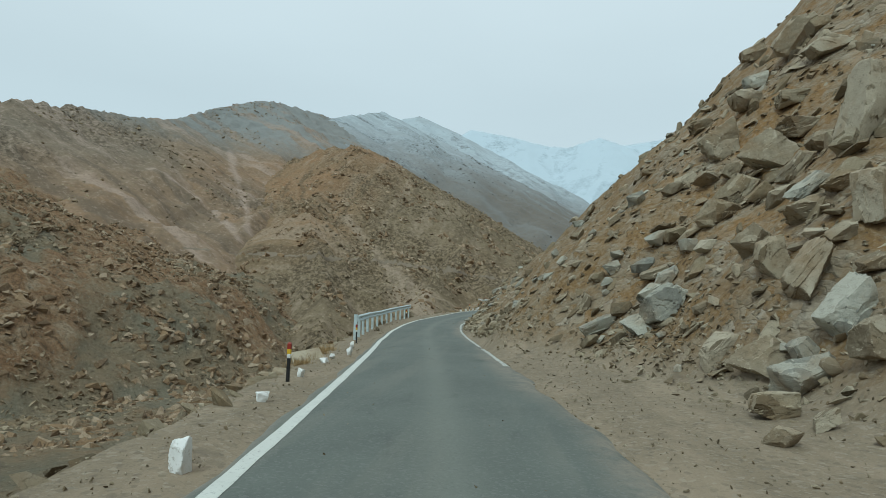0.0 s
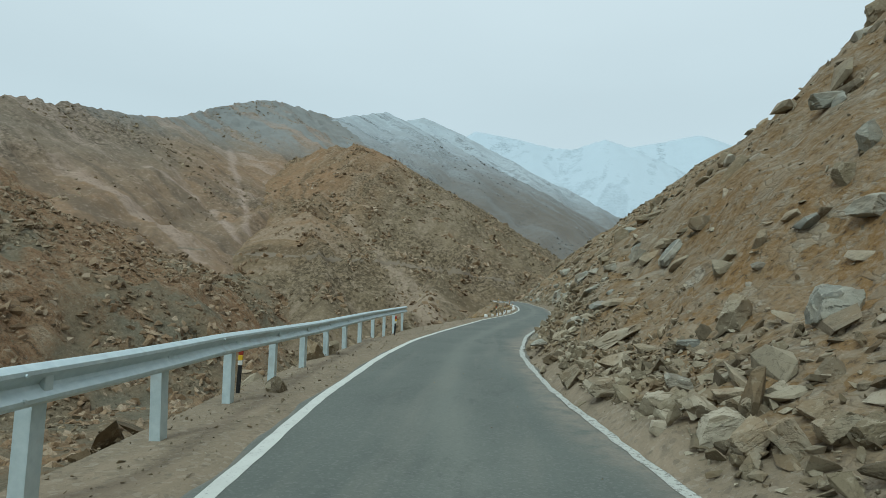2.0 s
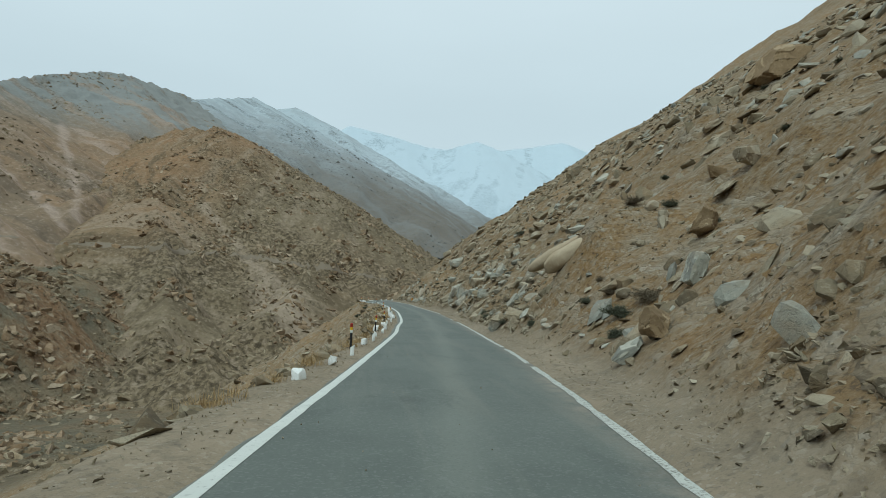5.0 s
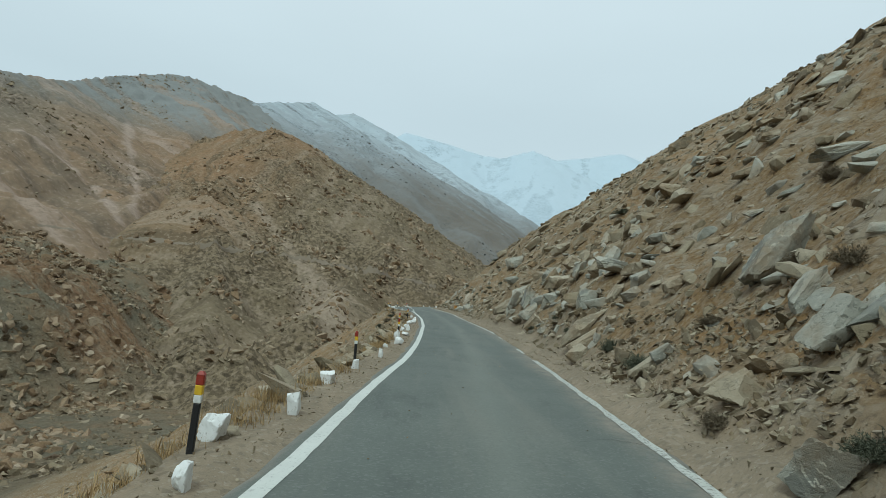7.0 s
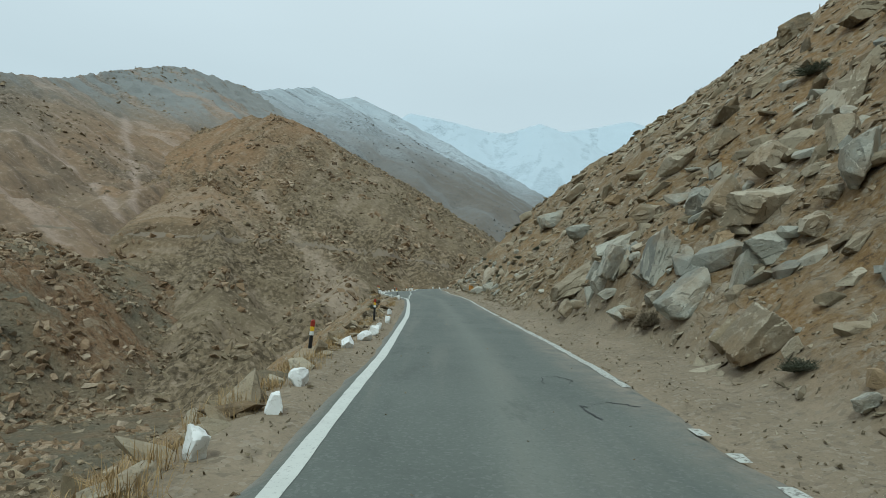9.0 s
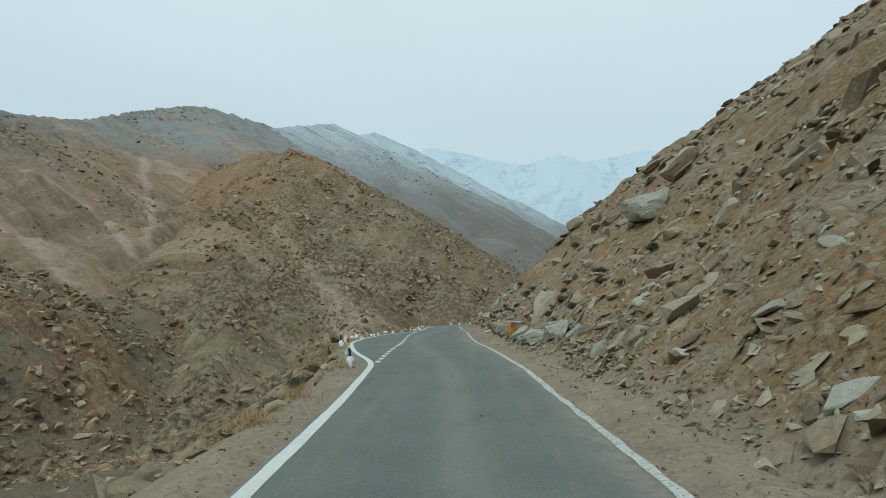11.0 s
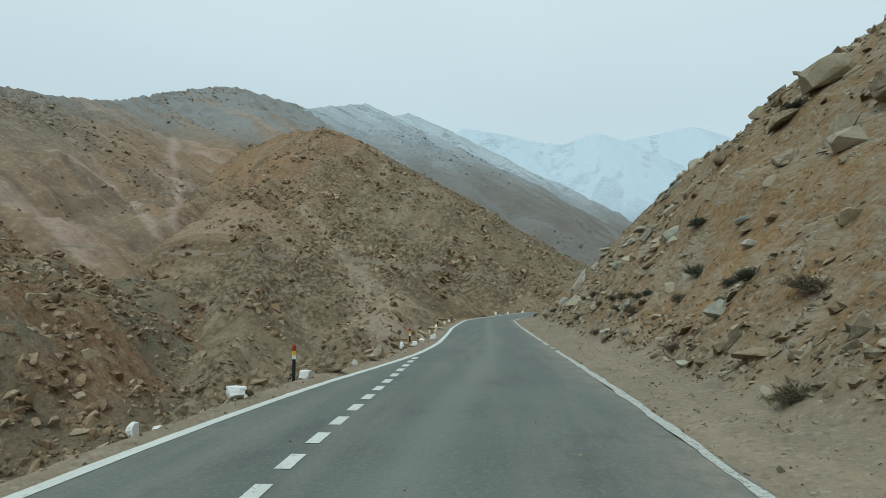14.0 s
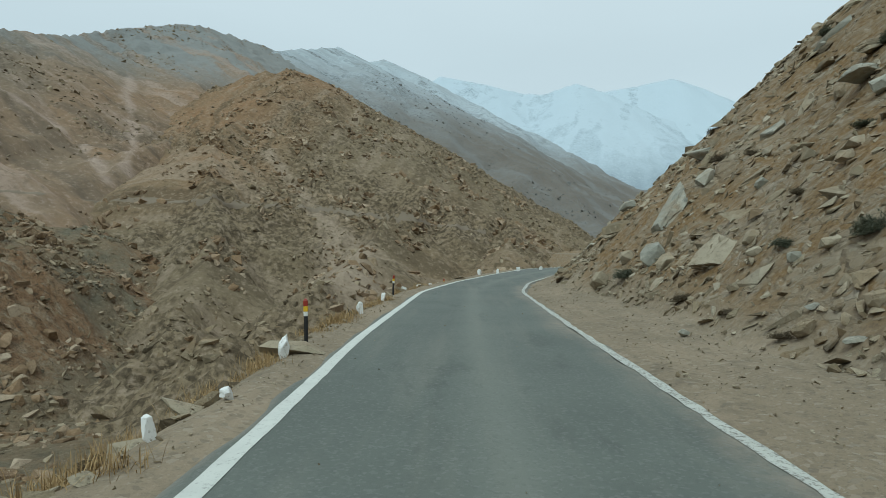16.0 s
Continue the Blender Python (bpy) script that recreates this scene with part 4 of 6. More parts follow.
def rock_mesh(name, seed, wear, bedded, skew=0.3, fine=5):
    """A broken block that fills a box of 1 m: a ball cut by planes, chipped, its edges worn, split along its bedding."""
    rng = random.Random(seed)
    bm = bmesh.new()
    bmesh.ops.create_icosphere(bm, subdivisions=fine, radius=1)
    d = np.array([v.co for v in bm.verts])
    d /= np.linalg.norm(d, axis=1)[:, None]
    normals, reach = [], []
    for axis in range(3):
        for sign in (-1, 1):
            n = Vector([rng.gauss(0, skew) + (sign if k == axis else 0) for k in range(3)]).normalized()
            normals.append(n), reach.append(rng.uniform(0.30, 0.5))
    for _ in range(rng.randint(4, 8)):
        normals.append(Vector([rng.gauss(0, 1) for _ in range(3)]).normalized()), reach.append(rng.uniform(0.36, 0.52))
    c = np.clip(d @ np.array(normals).T / np.array(reach), 0, None)
    face, top = c.argmax(1), c.max(1)
    radius = 1 / (top * ((c / top[:, None]) ** wear).sum(1) ** (1 / wear))
    shift = Vector((seed * 3.1, seed * 1.7, seed * 0.9))
    bed = np.array(Vector((rng.gauss(0, 0.25), rng.gauss(0, 0.25), 1)).normalized())
    layers = rng.uniform(3.0, 5.5)
    for k, v in enumerate(bm.verts):
        q = Vector(d[k] * radius[k])
        big = noise.noise(q * 2.0 + shift)
        step = 0.028 * math.floor(2.4 * noise.noise(q * 1.7 + shift + Vector((int(face[k]) * 5.3, 0, 0))) + 0.5)
        chip = 0.016 * noise.fractal(q * 6.0 + shift, 0.8, 2.1, 4)
        level = layers * float(np.dot(bed, q)) + 0.5 * big + 0.25 * noise.noise(q * 5.0 + shift)
        split = bedded * max(0.0, 1 - abs((level % 1.0) - 0.5) / 0.07) * (0.5 + 0.5 * noise.noise(q * 1.1 - shift))
        v.co = d[k] * (radius[k] * (1 + 0.09 * big) + step + chip - 0.05 * max(split, 0))
    lo, hi = np.min([v.co for v in bm.verts], 0), np.max([v.co for v in bm.verts], 0)
    for v in bm.verts:
        v.co = [(v.co[i] - (lo[i] + hi[i]) / 2) / (hi[i] - lo[i]) for i in range(3)]
    mesh = bpy.data.meshes.new(name)
    bm.to_mesh(mesh)
    bm.free()
    mesh.polygons.foreach_set("use_smooth", np.ones(len(mesh.polygons), bool))
    mesh.set_sharp_from_angle(angle=radians(24))
    mesh.materials.append(None)
    return mesh


# ---- whitewashed edge stones ----
STONE_MESHES = [rock_mesh("edge_stone", 300 + n, (16, 26)[n % 2], 0, 0.22, 4) for n in range(7)]
for me in STONE_MESHES:
    me.materials[0] = M_WHITE
stone_count = 0


def white_stones(rows):
    global stone_count
    for sx, sy, w, h in rows:
        k = stone_count
        stone_count += 1
        rng = random.Random(900 + k)
        ob = new("edge_stone", STONE_MESHES[k % 7])
        w, h = min(0.85 * w, 0.32), min(max(0.9 * h, 0.13), 0.5)
        ob.matrix_basis = pose(sx, sy, ground_z(sx, sy) + 0.38 * h, rng.uniform(-8, 8), rng.uniform(-8, 8), rng.uniform(0, 360)) @ Matrix.Diagonal((w * 1.0, w * 0.85, h * 1.25, 1))
        upright = "upright" if h > w * 1.15 else "low"
        tagged(ob, f"{upright} whitewashed stone marking the road edge", "edge stone", "whitewashed stones along the drop")


white_stones([(-2.75, 5.1, 0.23, 0.32), (-3.38, 8.5, 0.23, 0.16), (-3.86, 11.7, 0.17, 0.20), (-4.18, 14.4, 0.29, 0.13), (-4.36, 15.8, 0.22, 0.16), (-4.19, 17.0, 0.21, 0.30), (-4.87, 20.1, 0.20, 0.26), (-3.72, 66.9, 0.30, 0.24), (-3.27, 69.4, 0.24, 0.24), (-2.91, 71.7, 0.13, 0.32), (-2.60, 75.5, 0.28, 0.23), (-2.32, 77.2, 0.12, 0.31), (-2.23, 79.7, 0.19, 0.23), (-1.88, 81.8, 0.18, 0.25), (-2.17, 83.3, 0.34, 0.30), (-1.69, 84.8, 0.21, 0.34), (-1.73, 87.7, 0.32, 0.26), (-1.49, 89.9, 0.21, 0.24), (-1.12, 92.7, 0.16, 0.26), (-1.18, 95.9, 0.25, 0.15)])
white_stones([(-0.81, 97.5, 0.37, 0.27), (-0.95, 99.4, 0.28, 0.40), (-0.70, 101.8, 0.38, 0.17), (-0.87, 103.4, 0.23, 0.31), (-0.67, 104.9, 0.23, 0.24), (-0.78, 106.5, 0.30, 0.24), (-0.74, 110.7, 0.43, 0.27), (-0.57, 112.3, 0.35, 0.27), (-0.48, 113.5, 0.43, 0.26), (-0.54, 115.4, 0.22, 0.16), (-0.46, 117.6, 0.21, 0.26), (-0.72, 121.9, 0.24, 0.24), (-1.34, 137.5, 0.24, 0.29), (-2.03, 140.6, 0.10, 0.27), (-3.14, 145.5, 0.26, 0.31), (-3.80, 150.0, 0.21, 0.38), (-4.02, 153.0, 0.24, 0.22), (-3.77, 154.7, 0.27, 0.20), (-4.23, 156.0, 0.39, 0.25), (-3.67, 159.0, 0.25, 0.21)])
white_stones([(-4.03, 160.2, 0.25, 0.31), (-3.84, 162.2, 0.17, 0.22), (-4.18, 163.3, 0.17, 0.22), (-3.61, 164.5, 0.35, 0.23), (-4.03, 166.0, 0.20, 0.20), (-3.35, 167.1, 0.34, 0.19), (-3.70, 168.5, 0.27, 0.13), (-2.89, 169.4, 0.20, 0.19), (-2.51, 174.3, 0.16, 0.27), (-2.30, 175.8, 0.26, 0.17), (-2.29, 177.7, 0.36, 0.18), (-2.05, 179.8, 0.33, 0.23), (-2.63, 183.9, 0.13, 0.22), (-2.47, 185.1, 0.16, 0.13), (-2.63, 187.5, 0.22, 0.36), (-2.69, 193.7, 0.20, 0.32), (-2.66, 197.6, 0.18, 0.29)])
white_stones([(-2.6, 203.0, 0.3, 0.4), (-2.3, 206.5, 0.25, 0.4), (-1.9, 209.5, 0.3, 0.4), (-1.3, 212.5, 0.3, 0.35), (-0.4, 216.0, 0.3, 0.4), (0.8, 219.0, 0.3, 0.4), (2.2, 222.0, 0.3, 0.4), (4.0, 225.5, 0.35, 0.45), (6.2, 229.0, 0.35, 0.45)])

# ---- boulders of the uphill slope ----


ROCKS = [rock_mesh("boulder", 20 + n, (70, 40, 110)[n % 3], (0, 1, 0, 1.4)[n % 4]) for n in range(12)]
ROCKS_WORN = [rock_mesh("boulder", 60 + n, (14, 20)[n % 2], (0.3, 0)[n % 2], 0.22) for n in range(6)]
TONES = {"grey": (M_ROCK_GREY, "pale grey"), "tan": (M_ROCK_TAN, "tan"), "brown": (M_ROCK_BROWN, "grey-brown"), "rust": (M_ROCK_RUST, "rust-brown")}
boulder_count = 0


def dress(ob, material):
    ob.material_slots[0].link, ob.material_slots[0].material = "OBJECT", material


def boulders(tone, rows):
    """Rocks lodged in the slope: place, height over the ground, length, thickness, and how steeply the length climbs."""
    global boulder_count
    material, word = TONES[tone]
    for bx, by, lift, w, h, climb in rows:
        k = boulder_count
        boulder_count += 1
        rng = random.Random(40 + k)
        ob = new("boulder", ROCKS_WORN[k % 6] if k % 4 == 1 else ROCKS[k % 12])
        dress(ob, material)
        deep = min(0.5 * (w + h) * rng.uniform(0.7, 1.0), 2.2 * min(w, h))
        spin = rng.choice((0, 180))
        ob.matrix_basis = pose(bx, by, ground_z(bx, by) + lift, 0, -climb, rng.uniform(-14, 14)) @ pose(0, 0, 0, rng.uniform(-10, 10), 0, spin) @ Matrix.Diagonal((w, deep, h, 1))
        if max(w, h) > 2.1 * min(w, h):
            shape = "long slab of rock, tilted up" if abs(climb) > 48 else "long flat slab of rock lying along"
            words = f"{word} {shape} the slope"
        else:
            words = f"{word} {'large' if max(w, h) > 1.1 else 'small' if max(w, h) < 0.45 else 'squarish'} broken rock lodged in the slope"
        tagged(ob, words, "boulder", "boulders on the hillside")


def small_rocks(tone, *lists):
    """Smaller rocks between the boulders, one mesh for each tone of stone."""
    material, word = TONES[tone]
    lib = stone_lib(len(word), 10, 26, 0.5)
    verts, faces = [], []
    for k, (bx, by, lift, w, h, climb) in enumerate(row for rows in lists for row in rows):
        v, f = lib[k % 10]
        rng = random.Random(700 + k)
        m = pose(bx, by, ground_z(bx, by) + lift, rng.uniform(-12, 12), -climb, rng.uniform(-25, 25)) @ Matrix.Diagonal((w, 0.45 * (w + h), h, 1))
        span = v.max(0) - v.min(0)
        base = len(verts)
        verts += [m @ Vector(p / span) for p in v]
        faces += [tuple(int(i) + base for i in tri) for tri in f]
    mesh = bpy.data.meshes.new("small_rocks")
    mesh.from_pydata(verts, [], faces)
    mesh.materials.append(material)
    tagged(new("small_rocks", mesh), f"{word} broken stones scattered between the boulders", "rocks", kind="stuff")


boulders("grey", [(4.90, 9.8, 0.27, 1.16, 0.62, 30), (5.78, 10.1, 0.25, 1.10, 0.60, 42), (5.14, 10.3, 0.20, 0.51, 0.42, 0), (7.24, 14.0, 0.21, 1.28, 0.44, 45), (4.13, 15.2, 0.36, 1.28, 0.85, 40), (4.47, 15.2, 0.26, 0.85, 0.60, 50), (3.68, 15.4, 0.24, 0.86, 0.57, 20), (4.32, 16.8, 0.19, 0.79, 0.47, 30), (4.90, 17.0, 0.19, 0.88, 0.48, 42), (3.04, 17.4, 0.20, 1.23, 0.52, 20), (3.62, 19.3, 0.16, 0.44, 0.32, 0), (3.83, 19.6, 0.20, 0.63, 0.43, 10), (5.20, 21.9, 0.23, 0.71, 0.51, 35), (12.62, 29.0, 0.37, 1.24, 0.83, 10), (1.17, 30.8, 0.22, 0.66, 0.47, 52), (-0.46, 31.2, 0.11, 0.46, 0.25, 0)])
boulders("grey", [(2.69, 32.5, 0.17, 0.67, 0.38, 15), (0.24, 33.2, 0.07, 0.42, 0.17, 0), (3.44, 33.8, 0.20, 0.51, 0.43, 40), (5.48, 38.8, 0.23, 0.82, 0.50, 10), (-0.59, 39.0, 0.07, 0.20, 0.13, 0), (1.71, 39.2, 0.13, 0.93, 0.33, 50), (-1.69, 39.5, 0.13, 0.63, 0.29, 15), (-0.78, 39.5, 0.07, 0.42, 0.17, -10), (1.36, 41.7, 0.19, 0.53, 0.39, 45), (0.04, 41.8, 0.05, 0.56, 0.16, 30), (0.47, 42.1, 0.05, 0.34, 0.13, 30), (1.48, 42.4, 0.09, 0.46, 0.25, 25), (-1.58, 42.6, 0.14, 0.47, 0.35, 0), (0.73, 42.6, 0.13, 0.45, 0.32, 10), (0.41, 43.7, 0.07, 0.47, 0.18, 20), (0.09, 44.5, 0.13, 0.61, 0.32, 35)])
boulders("grey", [(2.80, 67.4, 0.14, 0.84, 0.31, 38), (5.18, 68.9, 0.29, 0.94, 0.61, 60), (3.59, 78.0, 0.12, 0.83, 0.31, 40), (3.79, 81.7, 0.18, 0.60, 0.46, 50), (3.10, 82.0, 0.21, 0.57, 0.51, 60), (4.47, 83.7, 0.20, 0.77, 0.49, 60), (6.57, 84.5, 0.17, 0.92, 0.41, 20), (5.27, 85.4, 0.13, 0.89, 0.32, 50), (6.51, 88.0, 0.28, 1.80, 0.68, 55), (4.37, 88.1, 0.13, 0.49, 0.29, 40), (6.39, 89.9, 0.13, 0.48, 0.29, 0), (10.49, 91.9, 0.19, 1.47, 0.45, 15), (8.95, 93.0, 0.09, 0.70, 0.20, 20), (4.77, 93.4, 0.10, 0.29, 0.20, 80), (5.61, 94.0, 0.06, 0.38, 0.14, -10), (5.86, 94.1, 0.16, 0.77, 0.38, 15)])
boulders("grey", [(6.34, 94.5, 0.17, 0.72, 0.40, 30), (5.36, 95.6, 0.18, 0.72, 0.45, 20), (5.33, 96.7, 0.26, 0.89, 0.62, 62), (6.61, 97.5, 0.28, 1.52, 0.63, 0), (8.01, 97.5, 0.17, 0.78, 0.35, 25), (4.72, 98.0, 0.08, 0.31, 0.16, 70), (5.70, 99.4, 0.06, 0.33, 0.14, 20), (4.96, 101.2, 0.10, 0.59, 0.25, 20), (7.77, 101.9, 0.34, 1.92, 0.70, 70), (4.94, 103.9, 0.09, 0.30, 0.18, 10), (8.18, 108.1, 0.32, 1.27, 0.70, 84), (6.91, 109.0, 0.25, 0.96, 0.61, 10), (6.58, 109.0, 0.16, 1.06, 0.41, 78), (6.01, 110.1, 0.21, 1.28, 0.56, 35), (5.82, 111.4, 0.14, 0.49, 0.33, 40), (6.17, 112.1, 0.25, 1.62, 0.61, 70)])
boulders("grey", [(7.40, 112.6, 0.25, 0.74, 0.60, 50), (6.11, 112.7, 0.14, 0.60, 0.39, 60), (5.60, 112.8, 0.16, 0.74, 0.41, 20), (6.17, 114.0, 0.13, 0.42, 0.35, 70), (5.76, 114.2, 0.12, 0.80, 0.29, 15), (5.95, 114.6, 0.31, 1.11, 0.76, 60), (5.81, 115.5, 0.23, 0.92, 0.58, 60), (5.71, 116.3, 0.12, 0.62, 0.33, 80), (6.66, 116.4, 0.27, 1.65, 0.62, 15), (6.07, 116.8, 0.21, 0.66, 0.49, 70), (9.93, 117.0, 0.16, 0.71, 0.32, 80), (10.09, 118.7, 0.07, 0.66, 0.21, 10), (6.81, 121.8, 0.23, 1.02, 0.61, 20), (5.16, 138.9, 0.13, 0.67, 0.28, 35), (4.85, 140.3, 0.24, 0.90, 0.52, 15), (4.94, 141.5, 0.14, 0.42, 0.33, 30)])
boulders("grey", [(4.39, 141.5, 0.21, 0.94, 0.52, 10), (4.14, 142.6, 0.12, 0.51, 0.28, 0), (4.19, 144.9, 0.10, 0.29, 0.19, 20), (4.32, 146.8, 0.17, 1.10, 0.38, 30), (5.25, 149.1, 0.11, 0.48, 0.31, 10), (11.61, 151.3, 0.57, 2.37, 1.46, 10), (4.00, 154.0, 0.20, 0.68, 0.44, 75), (4.87, 155.5, 0.11, 0.71, 0.27, 15), (7.19, 158.7, 0.16, 0.62, 0.34, 45), (5.11, 161.6, 0.12, 0.66, 0.29, 15), (5.02, 168.0, 0.14, 0.60, 0.32, 30), (7.57, 179.4, 0.23, 0.95, 0.51, 40), (4.81, 186.6, 0.01, 0.45, 0.10, 5), (9.25, 189.5, 0.18, 1.06, 0.43, 50), (10.37, 194.9, 0.26, 1.15, 0.56, 15), (6.91, 199.3, 0.23, 2.26, 0.58, 60)])
boulders("grey", [(10.35, 199.4, 0.14, 1.07, 0.31, 40), (10.08, 204.6, 0.19, 1.55, 0.48, 15)])
boulders("tan", [(3.30, 7.1, 0.12, 0.45, 0.24, 10), (4.06, 7.7, 0.12, 0.41, 0.26, 20), (5.33, 8.8, 0.32, 0.72, 0.64, 30), (6.42, 10.5, 0.16, 0.58, 0.34, 20), (4.62, 10.7, 0.22, 1.08, 0.57, 32), (5.73, 11.3, 0.25, 1.30, 0.62, 62), (6.40, 11.4, 0.16, 0.65, 0.40, 20), (7.01, 11.4, 0.23, 1.15, 0.58, 80), (4.28, 11.9, 0.19, 1.04, 0.46, 42), (6.72, 13.3, 0.26, 1.29, 0.57, 15), (5.71, 13.5, 0.31, 0.82, 0.69, 60), (8.92, 14.7, 0.53, 2.19, 1.09, 82), (7.28, 15.6, 0.19, 0.87, 0.44, 40), (8.42, 16.9, 0.29, 1.30, 0.63, 62), (9.21, 17.2, 0.31, 0.80, 0.64, 40), (4.71, 17.6, 0.17, 0.99, 0.43, 15)])
boulders("tan", [(8.26, 18.3, 0.53, 1.64, 1.17, 38), (9.41, 18.9, 0.36, 1.49, 0.80, 10), (7.60, 19.2, 0.28, 0.81, 0.63, 40), (2.95, 19.2, 0.15, 0.67, 0.34, 75), (7.04, 19.8, 0.24, 0.94, 0.65, 10), (2.36, 20.5, 0.05, 0.69, 0.17, 40), (6.65, 20.9, 0.20, 0.89, 0.49, 10), (7.98, 21.1, 0.52, 1.50, 1.16, 30), (11.56, 21.2, 0.37, 1.60, 0.80, 20), (4.30, 21.7, 0.11, 0.59, 0.27, 30), (9.28, 22.3, 0.39, 1.27, 0.89, 20), (-0.40, 28.5, 0.12, 0.39, 0.28, -50), (-0.04, 28.8, 0.09, 0.31, 0.20, 20), (-0.60, 28.8, 0.14, 0.41, 0.32, 50), (14.40, 29.3, 0.81, 2.92, 1.67, 40), (-0.31, 29.4, 0.07, 0.29, 0.17, -20)])
boulders("tan", [(-0.65, 29.5, 0.12, 0.57, 0.28, 20), (-0.03, 29.5, 0.06, 0.26, 0.14, 20), (-0.66, 29.9, 0.10, 0.44, 0.23, -30), (-0.31, 30.1, 0.06, 0.39, 0.16, 10), (-0.89, 30.9, 0.14, 0.51, 0.32, 30), (-1.22, 32.5, 0.16, 0.57, 0.38, 20), (0.80, 32.8, 0.17, 0.69, 0.40, 50), (8.54, 33.2, 0.15, 0.95, 0.37, 10), (-0.75, 34.1, 0.10, 0.63, 0.26, 20), (-1.53, 34.2, 0.12, 0.48, 0.31, 50), (-0.27, 36.2, 0.13, 1.22, 0.34, 25), (16.86, 39.1, 0.53, 1.86, 1.12, 30), (-0.65, 39.2, 0.05, 0.34, 0.16, -15), (-1.01, 39.7, 0.04, 0.27, 0.13, 60), (-1.56, 40.2, 0.07, 0.45, 0.21, 0), (-1.71, 41.3, 0.07, 0.31, 0.20, 10)])
boulders("tan", [(-1.72, 41.8, 0.10, 0.65, 0.28, 20), (-0.97, 42.6, 0.02, 0.49, 0.11, 35), (0.89, 43.1, 0.06, 0.49, 0.14, 35), (0.92, 44.3, 0.07, 0.72, 0.17, 35), (2.68, 67.1, 0.07, 0.26, 0.15, 10), (3.37, 68.3, 0.09, 0.79, 0.23, 35), (5.08, 69.6, 0.05, 0.45, 0.16, 40), (9.85, 73.7, 0.35, 0.93, 0.75, 20), (9.11, 73.7, 0.16, 1.13, 0.35, 40), (7.18, 74.4, 0.11, 0.63, 0.28, 85), (3.19, 76.9, 0.08, 0.31, 0.19, 0), (3.59, 77.1, 0.25, 0.69, 0.53, 60), (3.20, 78.6, 0.09, 0.34, 0.20, 30), (3.27, 79.3, 0.13, 0.67, 0.37, 60), (13.46, 81.2, 0.26, 1.98, 0.56, 35), (15.09, 84.1, 0.14, 1.28, 0.35, 30)])
boulders("tan", [(3.91, 84.7, 0.14, 0.77, 0.35, 30), (7.63, 85.3, 0.11, 0.85, 0.27, 20), (18.27, 87.0, 0.27, 1.27, 0.62, 40), (6.48, 92.5, 0.19, 0.64, 0.44, 35), (6.88, 92.5, 0.06, 0.47, 0.14, 0), (4.24, 93.6, 0.21, 0.71, 0.50, 25), (5.22, 93.6, 0.13, 0.36, 0.26, 20), (4.60, 94.1, 0.12, 1.10, 0.28, 33), (4.80, 94.9, 0.18, 1.89, 0.48, 38), (5.82, 95.2, 0.15, 0.78, 0.36, 70), (6.45, 95.5, 0.22, 0.80, 0.47, 20), (10.42, 96.3, 0.17, 0.89, 0.37, 20), (8.03, 96.6, 0.17, 0.47, 0.35, -20), (7.67, 97.4, 0.10, 0.49, 0.22, 30), (4.64, 98.3, 0.01, 0.34, 0.13, 25), (12.81, 98.8, 0.21, 0.99, 0.48, 20)])
boulders("tan", [(10.77, 101.5, 0.38, 1.31, 0.79, 30), (13.38, 103.4, 0.13, 1.19, 0.30, 20), (8.18, 103.9, 0.44, 1.71, 0.96, 62), (8.83, 104.4, 0.30, 0.78, 0.62, 20), (9.76, 104.7, 0.22, 0.70, 0.46, 50), (5.59, 106.1, 0.10, 0.36, 0.22, 40), (6.79, 106.6, 0.04, 0.48, 0.16, 25), (5.57, 106.9, 0.28, 1.00, 0.63, 42), (11.23, 107.0, 0.15, 0.89, 0.35, 10), (7.22, 107.1, 0.09, 0.50, 0.21, 40), (7.50, 108.4, 0.17, 0.61, 0.40, 45), (7.92, 108.6, 0.13, 0.49, 0.30, 20), (8.36, 109.8, 0.06, 0.70, 0.20, 20), (8.95, 109.9, 0.19, 0.96, 0.43, 60), (7.66, 110.3, 0.34, 1.55, 0.78, 10), (7.60, 111.7, 0.24, 0.97, 0.61, 50)])
boulders("tan", [(8.72, 111.8, 0.34, 1.12, 0.75, 25), (5.68, 112.3, 0.14, 0.55, 0.38, 20), (11.46, 113.1, 0.30, 2.01, 0.60, 60), (6.49, 114.0, 0.07, 0.59, 0.20, 20), (12.88, 114.1, 0.23, 0.93, 0.46, 50), (8.81, 115.8, 0.19, 0.56, 0.39, 60), (7.94, 117.4, 0.34, 1.11, 0.79, 15), (5.34, 117.5, 0.21, 0.58, 0.51, 60), (9.19, 118.0, 0.11, 0.79, 0.25, 15), (5.73, 118.3, 0.23, 1.92, 0.59, 38), (10.88, 118.6, 0.31, 1.11, 0.63, 35), (7.42, 119.2, 0.10, 1.12, 0.27, 30), (9.84, 119.7, 0.31, 1.63, 0.68, 35), (5.57, 140.5, 0.07, 0.46, 0.18, 15), (7.02, 141.4, 0.09, 0.52, 0.18, 25), (5.68, 141.6, 0.09, 0.78, 0.24, 45)])
